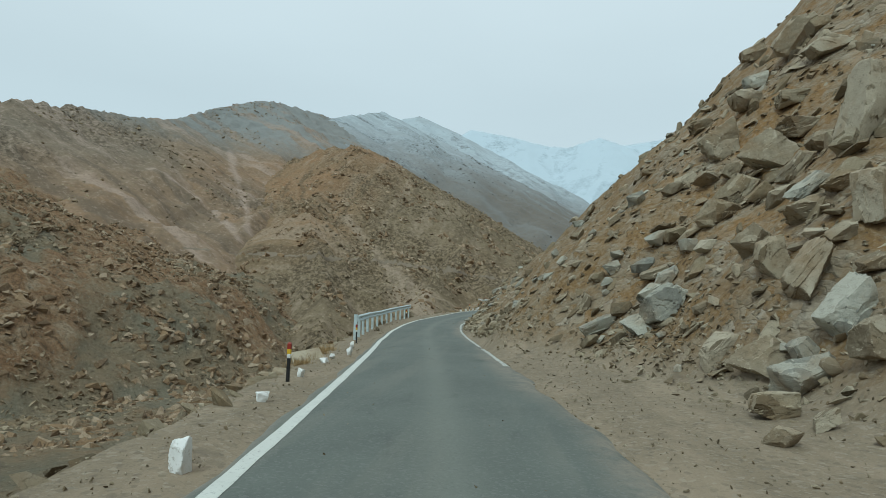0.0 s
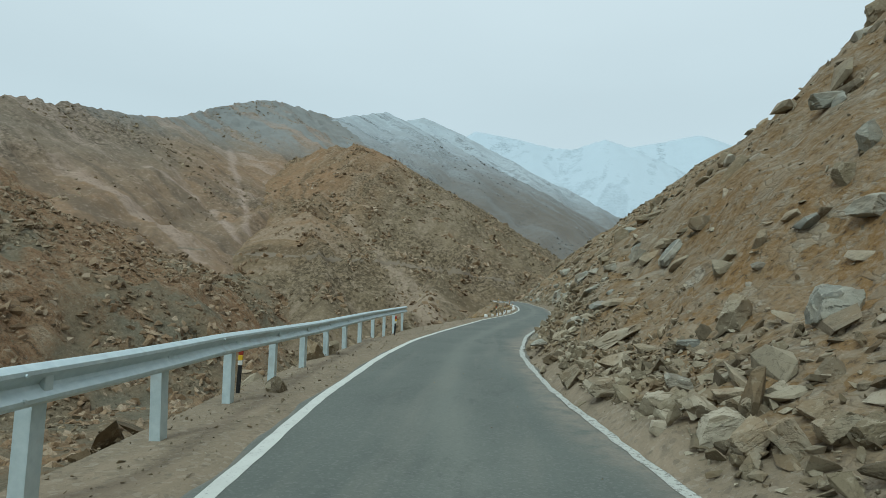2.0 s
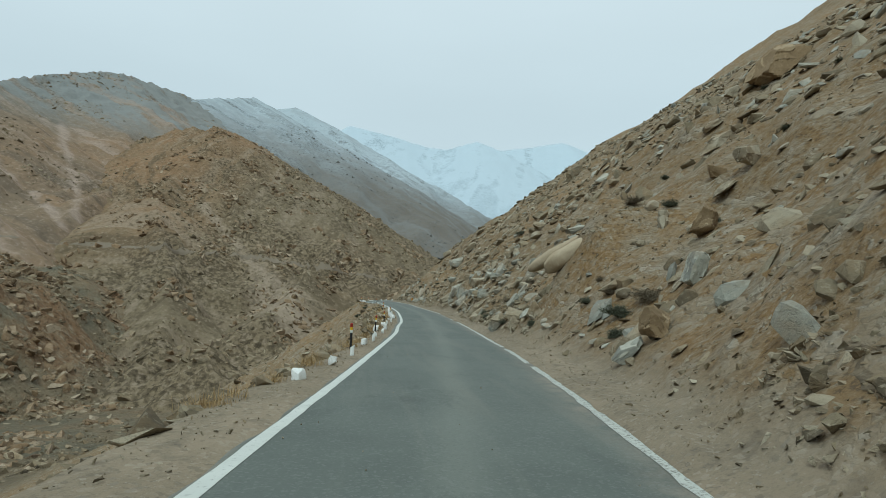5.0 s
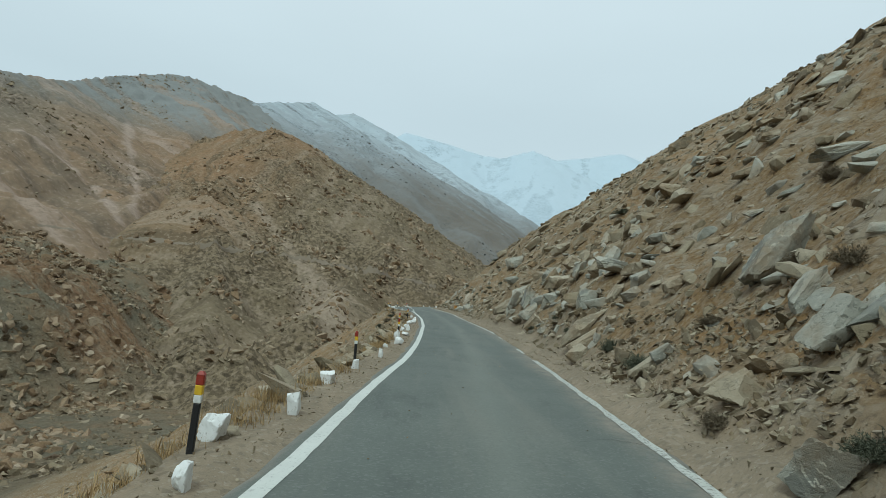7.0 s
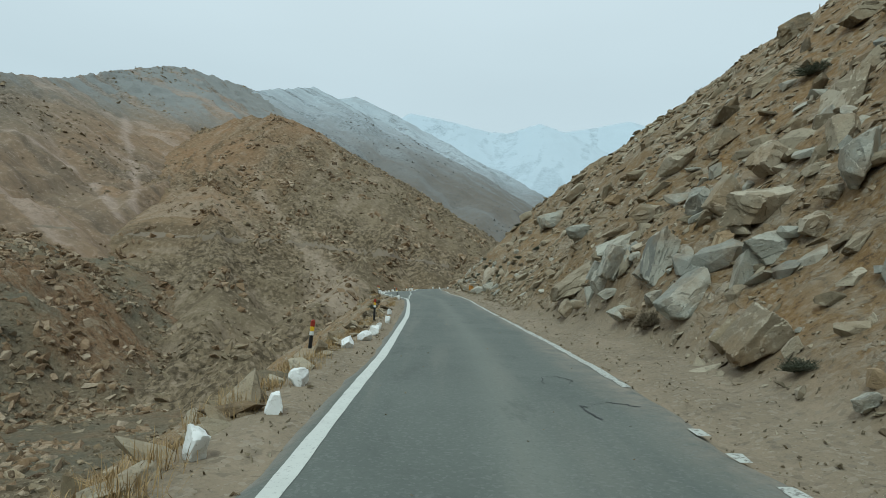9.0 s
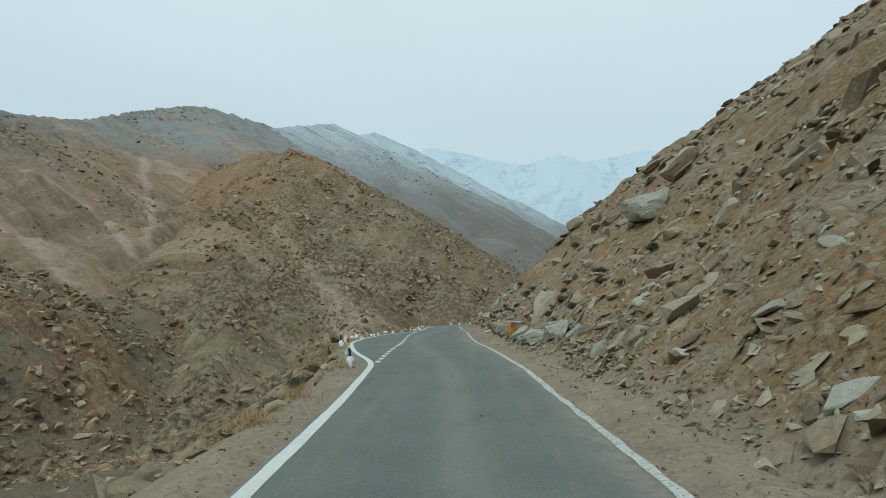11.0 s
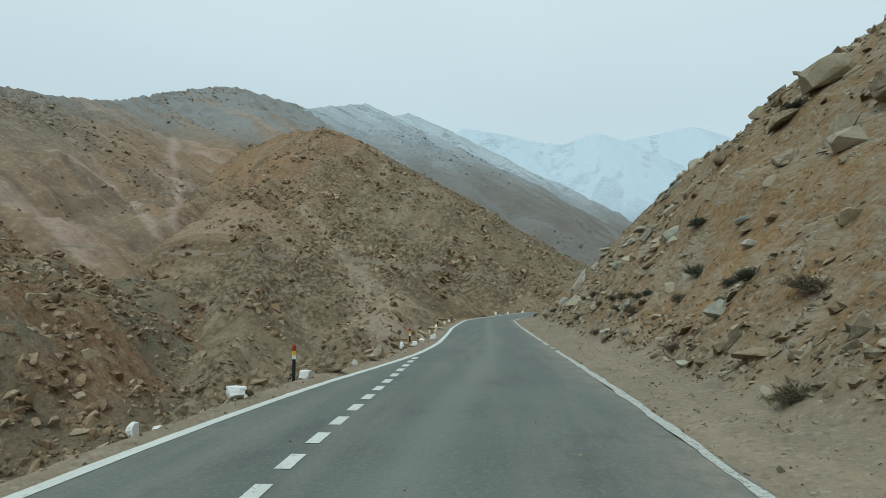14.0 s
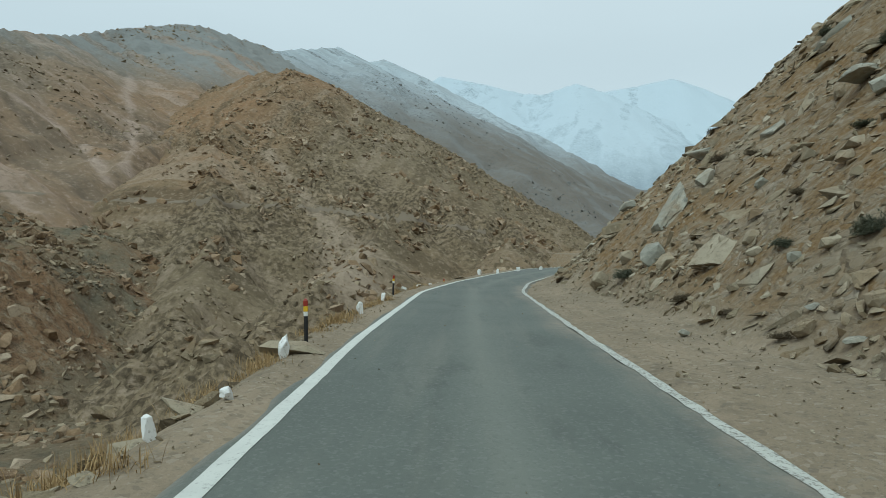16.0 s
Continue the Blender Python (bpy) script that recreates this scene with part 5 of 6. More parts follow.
boulders("tan", [(6.14, 143.1, 0.19, 0.65, 0.43, 60), (5.74, 152.7, 0.14, 1.18, 0.31, 28), (9.06, 153.0, 0.16, 0.60, 0.38, 20), (14.24, 153.4, 0.61, 2.59, 1.23, 40), (8.77, 153.7, 0.15, 0.72, 0.33, 20), (3.95, 155.2, 0.29, 1.16, 0.64, -8), (5.68, 157.0, 0.13, 0.42, 0.28, -40), (4.48, 157.5, 0.11, 0.41, 0.25, 20), (12.30, 158.0, 0.20, 1.28, 0.41, 25), (3.98, 159.6, 0.11, 1.29, 0.27, 20), (6.58, 159.7, 0.12, 0.56, 0.31, 25), (8.97, 159.8, 0.24, 0.85, 0.51, 40), (7.53, 160.4, 0.14, 0.60, 0.31, 30), (12.61, 161.9, 0.25, 1.52, 0.56, 30), (4.26, 166.9, 0.08, 0.33, 0.23, -30), (14.70, 171.8, 0.22, 1.10, 0.48, 45)])
boulders("tan", [(14.08, 172.5, 0.35, 1.09, 0.77, 30), (12.77, 173.7, 0.42, 1.74, 0.97, 15), (11.28, 174.4, 0.30, 1.27, 0.68, 60), (10.10, 175.4, 0.21, 0.78, 0.43, 20), (14.71, 175.5, 0.33, 1.48, 0.72, 45), (7.32, 182.0, 0.26, 1.33, 0.59, 15), (4.71, 187.6, 0.09, 0.36, 0.22, 40), (10.34, 188.5, 0.31, 0.94, 0.71, 30), (5.45, 192.4, 0.23, 1.15, 0.55, 45), (12.82, 198.2, 0.21, 1.14, 0.43, 15), (11.19, 198.9, 0.08, 1.08, 0.19, 60)])
boulders("brown", [(3.96, 8.7, 0.14, 0.71, 0.43, 10), (5.55, 12.3, 0.19, 1.02, 0.68, 75), (7.44, 13.2, 0.16, 1.22, 0.55, 30), (8.32, 14.4, 0.21, 0.81, 0.60, 60), (7.40, 17.0, 0.14, 0.79, 0.48, 50), (6.42, 17.4, 0.22, 1.23, 0.74, 0), (7.29, 18.2, 0.27, 1.54, 0.89, 62), (3.46, 19.8, 0.12, 0.47, 0.37, 45), (10.10, 20.5, 0.18, 1.20, 0.58, 10), (2.65, 21.8, 0.02, 0.43, 0.13, 20), (0.02, 28.1, 0.08, 0.36, 0.25, 20), (-0.10, 28.4, 0.09, 0.49, 0.28, 10), (11.03, 32.2, 0.26, 1.42, 0.75, 20), (2.96, 33.7, 0.13, 0.48, 0.39, 50), (-0.88, 39.0, 0.01, 0.42, 0.11, 30), (-1.15, 39.3, 0.08, 0.53, 0.31, 10)])
boulders("brown", [(-1.31, 39.7, 0.07, 0.37, 0.30, 80), (1.78, 39.9, 0.07, 0.82, 0.28, 10), (1.12, 41.7, 0.07, 0.56, 0.20, 5), (-0.10, 43.5, 0.06, 0.55, 0.23, 25), (2.85, 46.0, 0.08, 1.12, 0.30, 15), (11.80, 46.8, 0.27, 1.33, 0.76, 30), (4.21, 78.0, 0.09, 0.46, 0.27, 50), (4.43, 79.3, 0.08, 0.62, 0.25, 20), (5.17, 96.6, 0.04, 0.63, 0.28, 30), (8.61, 97.2, 0.07, 0.90, 0.20, 12), (13.85, 102.3, 0.13, 1.03, 0.41, 30), (12.82, 107.6, 0.26, 1.58, 0.87, -20), (15.93, 115.9, 0.22, 2.63, 0.64, 40), (15.65, 118.0, 0.23, 1.59, 0.70, 25), (13.44, 120.3, 0.17, 2.05, 0.60, 30), (10.28, 124.9, 0.14, 1.16, 0.46, 20)])
boulders("brown", [(15.22, 131.1, 0.17, 1.60, 0.58, 35), (28.20, 141.8, 0.46, 3.55, 1.56, 30), (4.98, 146.1, 0.04, 0.30, 0.21, -30), (22.66, 172.1, 0.44, 2.27, 1.33, 30), (19.56, 173.9, 0.23, 1.98, 0.71, 35), (12.14, 179.2, 0.20, 1.62, 0.63, 40)])
boulders("rust", [(3.30, 67.2, 0.31, 0.68, 0.64, 0), (7.23, 71.9, 0.40, 1.02, 0.85, 85), (9.63, 75.2, 0.21, 0.69, 0.45, -10), (18.54, 83.8, 0.74, 3.39, 1.46, 40), (6.84, 110.4, 0.19, 0.85, 0.44, 80), (8.31, 122.1, 0.20, 0.88, 0.49, 0), (6.68, 179.4, 0.12, 0.73, 0.25, 30)])
small_rocks("grey",
    [(3.80, 12.6, 0.06, 0.16, 0.21, 0), (5.62, 17.3, 0.17, 0.65, 0.42, 10), (4.61, 18.5, 0.15, 0.79, 0.42, 20), (5.11, 18.8, 0.20, 0.80, 0.50, 20), (3.55, 19.0, 0.06, 0.21, 0.29, 80), (3.59, 21.9, 0.08, 0.35, 0.21, 40), (2.55, 22.3, 0.12, 0.43, 0.28, 50), (4.77, 29.2, 0.18, 0.70, 0.43, 10), (6.75, 30.0, 0.15, 0.56, 0.42, 30), (2.93, 30.9, 0.16, 0.77, 0.44, 15), (1.66, 33.9, 0.03, 0.26, 0.16, 0), (0.31, 40.3, 0.04, 0.23, 0.13, 40), (0.47, 50.8, 0.13, 0.57, 0.32, 30), (9.15, 89.2, 0.09, 0.74, 0.25, 0), (5.04, 93.1, 0.04, 0.21, 0.13, 20), (5.18, 98.5, 0.10, 0.24, 0.21, 40)],
    [(5.15, 98.7, 0.03, 0.16, 0.12, 0), (4.62, 99.3, 0.04, 0.18, 0.12, 10), (7.07, 101.8, 0.07, 0.31, 0.19, 20), (7.32, 108.8, 0.08, 0.42, 0.24, 0), (6.22, 113.7, 0.07, 0.32, 0.24, 20), (5.56, 140.1, 0.06, 0.22, 0.14, 0), (5.37, 140.2, 0.04, 0.30, 0.13, 0), (5.37, 144.9, 0.14, 0.51, 0.32, 30), (4.20, 145.9, 0.09, 0.23, 0.23, 40), (7.10, 146.3, 0.11, 0.29, 0.26, 0), (8.44, 151.1, 0.18, 0.47, 0.41, 30), (9.93, 153.2, 0.20, 0.41, 0.38, 0), (7.64, 153.7, 0.07, 0.42, 0.19, 70), (4.91, 156.2, 0.08, 0.25, 0.20, 60), (14.99, 156.2, 0.33, 1.00, 0.68, 0), (7.07, 158.4, 0.10, 0.27, 0.20, 0)],
    [(5.68, 162.6, 0.15, 0.55, 0.34, 70), (4.15, 167.6, 0.06, 0.28, 0.15, 0), (7.48, 172.2, 0.10, 0.45, 0.25, 10), (4.43, 173.9, 0.11, 0.25, 0.21, 30), (8.30, 174.5, 0.11, 0.48, 0.24, 20), (3.95, 174.8, 0.05, 0.15, 0.11, 0), (4.40, 176.5, 0.06, 0.26, 0.17, 10), (4.35, 177.0, 0.05, 0.23, 0.16, 20), (4.83, 178.3, 0.08, 0.43, 0.21, 80), (4.64, 179.1, 0.05, 0.28, 0.15, 0), (7.17, 187.8, 0.17, 0.59, 0.47, 60), (5.00, 187.9, 0.05, 0.20, 0.11, 20), (3.66, 189.3, 0.06, 0.19, 0.13, 0), (5.55, 189.4, 0.07, 0.21, 0.19, 0), (9.08, 192.4, 0.19, 0.42, 0.37, 20), (7.61, 194.7, 0.10, 0.32, 0.24, 40)],
    [(5.33, 196.3, 0.20, 0.89, 0.51, 50), (8.01, 199.2, 0.14, 0.68, 0.34, 50), (8.80, 211.8, 0.21, 1.00, 0.50, 20)],
)
small_rocks("tan",
    [(5.16, 9.5, 0.11, 0.26, 0.36, 60), (4.61, 13.6, 0.07, 0.44, 0.23, 30), (5.67, 16.2, 0.12, 0.68, 0.33, 15), (2.42, 18.4, 0.03, 0.16, 0.11, 0), (3.31, 20.1, 0.06, 0.32, 0.24, 30), (6.14, 20.8, 0.18, 0.79, 0.43, 20), (2.74, 20.8, 0.06, 0.36, 0.16, 30), (4.28, 21.0, 0.06, 0.26, 0.16, 20), (3.34, 21.0, 0.04, 0.27, 0.12, 0), (3.48, 21.8, 0.06, 0.38, 0.15, 45), (1.33, 29.0, 0.11, 0.60, 0.30, 55), (-1.04, 30.1, -0.06, 0.26, 0.19, 0), (4.79, 34.5, 0.17, 0.88, 0.39, 10), (2.28, 38.7, 0.15, 0.61, 0.41, 0), (-1.19, 38.8, 0.06, 0.18, 0.17, 0), (-0.53, 39.5, 0.04, 0.21, 0.10, -20)],
    [(-1.69, 40.2, 0.07, 0.18, 0.17, 0), (1.36, 43.0, 0.06, 0.25, 0.12, 30), (-0.43, 45.3, 0.05, 0.38, 0.13, 45), (0.02, 50.1, 0.10, 0.33, 0.24, 0), (4.60, 71.7, 0.11, 0.45, 0.30, 10), (7.42, 72.9, 0.10, 0.52, 0.25, 30), (6.28, 74.1, 0.08, 0.35, 0.21, 0), (7.49, 74.9, 0.12, 0.37, 0.29, 0), (7.53, 75.8, 0.15, 0.49, 0.34, 20), (3.18, 76.5, 0.03, 0.19, 0.09, 0), (3.28, 77.0, 0.04, 0.19, 0.11, 80), (3.38, 78.9, 0.09, 0.22, 0.22, 0), (14.47, 81.1, 0.16, 0.65, 0.35, 10), (4.44, 81.1, 0.07, 0.29, 0.23, 0), (9.60, 86.0, 0.18, 0.47, 0.41, 0), (4.11, 87.9, 0.02, 0.13, 0.10, 0)],
    [(8.10, 93.6, 0.08, 0.48, 0.18, 30), (8.74, 94.2, 0.09, 0.24, 0.26, 50), (13.42, 97.6, 0.20, 0.40, 0.48, 40), (4.84, 99.0, 0.03, 0.20, 0.10, 20), (9.31, 101.4, 0.14, 0.55, 0.33, 20), (12.75, 110.4, 0.28, 0.66, 0.59, 60), (5.54, 116.9, 0.12, 0.48, 0.28, 0), (4.03, 152.0, 0.09, 0.47, 0.21, 40), (13.09, 152.9, 0.24, 0.85, 0.50, 0), (6.55, 158.1, 0.19, 0.70, 0.49, 70), (4.18, 158.3, 0.16, 0.38, 0.38, 0), (4.25, 168.8, 0.07, 0.24, 0.17, 20), (4.17, 169.5, 0.07, 0.30, 0.17, 20), (5.06, 171.6, 0.06, 0.32, 0.17, 30), (10.56, 172.7, 0.24, 1.03, 0.57, 20), (4.27, 174.4, 0.03, 0.21, 0.12, 20)],
    [(4.14, 174.5, 0.04, 0.20, 0.12, 0), (5.11, 182.8, 0.10, 0.61, 0.29, 35), (11.88, 185.3, 0.26, 0.70, 0.52, 20), (5.15, 186.8, 0.09, 0.30, 0.21, 20), (7.16, 190.6, 0.09, 0.37, 0.21, 20), (5.60, 190.9, 0.07, 0.31, 0.15, 20), (5.97, 191.8, 0.10, 0.38, 0.24, 40), (10.60, 196.3, 0.16, 0.42, 0.32, 60), (5.21, 198.5, 0.17, 0.52, 0.41, 20), (4.36, 198.8, 0.20, 0.71, 0.52, 60)],
)
small_rocks("brown",
    [(3.67, 17.3, 0.12, 0.65, 0.41, 10), (5.51, 18.4, 0.15, 0.69, 0.52, 0), (1.39, 34.9, 0.07, 0.35, 0.39, 60), (-1.31, 45.6, 0.03, 0.32, 0.11, 20), (4.07, 78.2, 0.06, 0.27, 0.25, 0), (5.94, 90.4, 0.04, 0.24, 0.14, 10), (14.12, 94.2, 0.13, 1.05, 0.42, 15), (10.69, 94.8, 0.15, 0.54, 0.45, -30), (10.89, 167.5, 0.08, 0.71, 0.28, 60), (13.63, 179.1, 0.31, 1.88, 1.07, 20)],
)
small_rocks("rust",
    [(5.20, 104.1, 0.07, 0.21, 0.18, 80), (10.27, 146.1, 0.17, 0.48, 0.38, 40), (8.42, 172.8, 0.13, 0.47, 0.26, 20)],
)

# the rounded double slab that juts out over the verge, and the boulder with an orange patch
def slab(name, length, thick, wide, at, turn, seed, material):
    rng = random.Random(seed)
    bm = bmesh.new()
    bmesh.ops.create_icosphere(bm, subdivisions=4, radius=1)
    for v in bm.verts:
        c = v.co
        v.co = Vector((math.copysign(abs(c.x) ** 0.8, c.x) * length / 2, c.y * wide / 2, math.copysign(abs(c.z) ** 0.75, c.z) * thick / 2))
        taper = 1 - 0.3 * (0.5 - v.co.x / length)
        v.co.y, v.co.z = v.co.y * taper, v.co.z * taper
        v.co += v.co.normalized() * noise.fractal(v.co * 1.6 + Vector((seed, 0, 0)), 1.0, 2.0, 4) * 0.07
    ob = part(name, bm, material, None, "", True)
    ob.matrix_basis = at @ turn
    return tagged(ob, "smooth rounded slab of pale rock jutting from the slope", "boulder", "boulders on the hillside")


M_SLAB = mat_rock("smooth_tan_rock", (0.42, 0.33, 0.225), (0.47, 0.39, 0.275), (0.36, 0.28, 0.19), 0.05, 0.012)
slab("boulder", 2.7, 0.88, 1.3, Matrix.Translation((5.25, 77.5, 3.0)), Euler((radians(8), radians(-30), radians(-35))).to_matrix().to_4x4() @ pose(0, 0, 0, 0, 180, 0), 3, M_SLAB)
slab("boulder", 3.3, 0.6, 1.2, Matrix.Translation((5.15, 78.6, 3.15)), Euler((radians(5), radians(-30), radians(-30))).to_matrix().to_4x4() @ pose(0, 0, 0, 0, 180, 0), 8, M_SLAB)

orange = new("boulder", rock_mesh("boulder", 77, 20, 0, 0.16))
M_PALE = mat_rock("pale_tan_rock", (0.40, 0.35, 0.27), (0.48, 0.43, 0.34), (0.32, 0.27, 0.2))
orange.data.materials[0] = M_PALE
orange.matrix_basis = pose(4.35, 148.6, ground_z(4.35, 148.6) + 0.32, 5, -8, 10) @ Matrix.Diagonal((0.98, 0.9, 0.86, 1))
tagged(orange, "pale tan boulder with a faded orange paint patch", "boulder", "boulders on the hillside")
M_ORANGE = mat_paint("orange_paint", (0.52, 0.22, 0.035), 0.8, 0.7, (0.36, 0.3, 0.22))
big = new("boulder", rock_mesh("boulder", 91, 26, 1.3, 0.22))
big.data.materials[0] = M_PALE
big.matrix_basis = pose(5.75, 148.4, ground_z(5.75, 148.4) - 0.05, 8, -50, 10) @ Matrix.Diagonal((2.2, 1.3, 1.3, 1))
tagged(big, "large pale tan rounded boulder propped on the slope", "boulder", "boulders on the hillside")
bpy.context.view_layer.update()
bm = bmesh.new()
patch_rows = []
inv = orange.matrix_basis.inverted()
for i in range(9):
    row = []
    for j in range(9):
        a, b = (i - 4) / 4, (j - 4) / 4
        r = 0.2 * (1 + 0.12 * math.sin(3 * math.atan2(b, a) + 1))
        s = max(abs(a), abs(b), 1e-6) / max(math.hypot(a, b), 1e-6)
        start = inv @ Vector((4.1 + a * r * s, 146.5, float(orange.location.z) - 0.02 + b * r * s * 1.15))
        way = (inv.to_3x3() @ Vector((0.03, 1, 0))).normalized()
        hit, place, nrm, _ = orange.ray_cast(start, way)
        row.append(bm.verts.new(place + nrm * 0.006) if hit else None)
    patch_rows.append(row)
for i in range(8):
    for j in range(8):
        q = (patch_rows[i][j], patch_rows[i + 1][j], patch_rows[i + 1][j + 1], patch_rows[i][j + 1])
        if all(q):
            bm.faces.new(q)
part("paint_patch", bm, M_ORANGE, orange, "faded orange paint patch")

# rock mass that carries the slab
for n, (bx, by, bz, w, h) in enumerate(((5.9, 77.0, 2.0, 1.3, 1.2), (6.6, 76.4, 2.6, 1.2, 1.3), (5.6, 76.2, 1.35, 0.9, 0.8), (6.3, 78.4, 2.3, 1.4, 1.3), (5.3, 77.6, 1.3, 0.9, 0.8))):
    ob = new("boulder", ROCKS[(n * 2) % 12])
    ob.matrix_basis = pose(bx, by, bz, 10 * n, -25, 30 * n) @ Matrix.Diagonal((w * 1.2, w, h * 1.2, 1))
    dress(ob, M_ROCK_BROWN)
    tagged(ob, "brown fractured rock under the jutting slab", "boulder", "boulders on the hillside")

# rocks set along the verge under the rail
for n, (bx, by, w, h) in enumerate(((-7.55, 37.9, 0.5, 0.6), (-7.4, 38.9, 0.5, 0.35), (-6.6, 33.0, 0.35, 0.25), (-3.2, 80.2, 0.5, 0.4), (-7.0, 50.6, 0.5, 0.35), (-1.9, 116.0, 0.9, 0.5), (-2.4, 120.5, 1.1, 0.55), (-2.8, 124.0, 1.0, 0.5), (-2.6, 134.8, 0.6, 0.35), (-3.3, 189.8, 0.35, 0.3))):
    ob = new("boulder", ROCKS[n % 12])
    ob.matrix_basis = pose(bx, by, ground_z(bx, by) + 0.25 * h, 10, -8, 40 * n) @ Matrix.Diagonal((w * 1.1, w, h * 1.3, 1))
    dress(ob, M_ROCK_BROWN)
    tagged(ob, "brown angular rock on the verge above the drop", "boulder", "rocks along the drop")

# ---- bushes and dry grass ----


def bush_mesh(name, seed, material, stems=430):
    """A low dome of fine leafless twigs."""
    rng = random.Random(seed)
    verts, faces = [], []

    def twig(p, q, w):
        side = (q - p).cross(Vector((rng.gauss(0, 1), rng.gauss(0, 1), rng.gauss(0, 1)))).normalized() * w
        i = len(verts)
        verts.extend((p - side, p + side, q))
        faces.append((i, i + 1, i + 2))

    for _ in range(stems):
        a, lean = rng.uniform(0, 2 * math.pi), math.acos(rng.uniform(0.02, 1.0))
        lump = 0.42 + 0.10 * math.sin(3 * a + seed) + 0.05 * math.sin(7 * a)
        d = Vector((math.cos(a) * math.sin(lean), math.sin(a) * math.sin(lean), 0.9 * math.cos(lean)))
        tip = d * lump * rng.uniform(0.45, 1.0)
        base = tip * rng.uniform(0.2, 0.7) + Vector((rng.gauss(0, 0.06), rng.gauss(0, 0.06), -0.04))
        twig(base, tip, rng.uniform(0.003, 0.006))
        for _ in range(8):
            p = base.lerp(tip, rng.uniform(0.3, 1.0))
            q = p + (d * 0.5 + Vector((rng.gauss(0, 1), rng.gauss(0, 1), rng.gauss(0.3, 0.8)))).normalized() * rng.uniform(0.03, 0.09)
            twig(p, q, rng.uniform(0.005, 0.009))
    mesh = bpy.data.meshes.new(name)
    mesh.from_pydata(verts, [], faces)
    mesh.materials.append(material)
    return mesh


BUSHES = [bush_mesh("bush", 500 + n, M_BUSH if n % 2 else M_BUSH_GREEN) for n in range(6)]
bush_count = 0


def bushes(rows):
    global bush_count
    for bx, by, w, h in rows:
        k = bush_count
        bush_count += 1
        ob = new("bush", BUSHES[k % 6])
        ob.matrix_basis = pose(bx, by, ground_z(bx, by) + 0.02, 0, -14, 67 * k) @ Matrix.Diagonal((w * 1.35, w * 1.35, max(h, 0.5 * w) * 1.6, 1))
        tagged(ob, ("dry brown" if k % 2 else "dark grey-green") + " leafless scrub bush rooted among stones", "bush", "scrub bushes on the hillside")


bushes([(3.53, 69.7, 0.51, 0.38), (4.74, 70.5, 0.95, 0.47), (4.12, 70.9, 0.98, 0.54), (4.65, 72.7, 0.46, 0.29), (4.22, 73.6, 0.37, 0.37), (7.02, 76.2, 0.70, 0.47), (3.37, 76.7, 0.39, 0.34), (3.62, 78.5, 0.23, 0.16), (3.71, 79.2, 0.36, 0.22), (3.98, 81.3, 0.28, 0.37), (3.50, 81.9, 0.49, 0.39), (3.61, 84.6, 0.43, 0.31), (4.25, 88.8, 0.68, 0.52), (4.96, 89.2, 0.30, 0.17), (4.61, 91.9, 0.48, 0.57), (5.34, 92.4, 0.29, 0.24), (4.82, 96.8, 0.31, 0.22), (4.74, 98.4, 0.31, 0.20), (5.05, 99.7, 0.29, 0.33), (5.42, 101.3, 0.32, 0.24)])
bushes([(5.28, 105.4, 0.46, 0.26), (5.55, 110.9, 0.71, 0.53), (13.62, 117.6, 1.32, 0.57), (7.48, 142.0, 0.44, 0.31), (5.92, 143.0, 0.58, 0.39), (7.14, 143.4, 0.61, 0.28), (5.29, 143.4, 0.51, 0.31), (6.50, 145.1, 0.59, 0.41), (4.98, 145.4, 0.36, 0.30), (5.60, 146.5, 0.46, 0.46), (8.03, 147.2, 0.83, 0.39), (6.33, 147.2, 0.62, 0.48), (6.73, 148.7, 0.42, 0.34), (4.10, 148.9, 0.39, 0.26), (6.76, 151.6, 0.67, 0.34), (7.49, 151.8, 0.57, 0.40), (5.90, 152.2, 0.71, 0.41), (4.93, 152.3, 0.42, 0.30), (6.65, 153.2, 0.38, 0.32), (3.90, 154.9, 0.41, 0.23)])
bushes([(5.42, 160.4, 0.44, 0.28), (6.52, 161.3, 0.71, 0.30), (5.87, 161.8, 0.56, 0.37), (4.12, 163.2, 0.55, 0.34), (6.96, 165.0, 0.77, 0.46), (5.61, 165.6, 0.80, 0.45), (5.34, 168.7, 0.27, 0.27), (4.33, 168.7, 0.43, 0.31), (6.50, 171.0, 0.50, 0.30), (5.82, 173.0, 0.60, 0.36), (6.97, 174.9, 0.77, 0.61), (5.20, 176.0, 0.74, 0.50), (5.83, 176.5, 0.44, 0.36), (5.58, 176.9, 0.45, 0.31), (7.86, 177.0, 0.95, 0.44), (4.25, 177.8, 0.44, 0.27), (5.10, 177.9, 0.61, 0.30), (5.61, 178.1, 0.35, 0.34), (12.61, 179.4, 1.10, 0.55), (5.73, 180.0, 0.62, 0.45)])
bushes([(5.60, 181.1, 0.55, 0.42), (5.25, 182.6, 0.40, 0.43), (4.73, 185.3, 0.68, 0.59), (4.56, 187.9, 0.35, 0.17), (6.00, 188.1, 0.60, 0.49), (4.63, 189.8, 0.25, 0.18), (5.75, 190.1, 0.43, 0.31), (6.69, 191.3, 0.41, 0.27), (8.33, 191.8, 0.50, 0.21), (4.68, 192.1, 0.56, 0.27), (4.86, 197.2, 0.90, 0.38), (8.95, 198.0, 0.45, 0.32), (15.93, 205.7, 1.05, 0.75)])

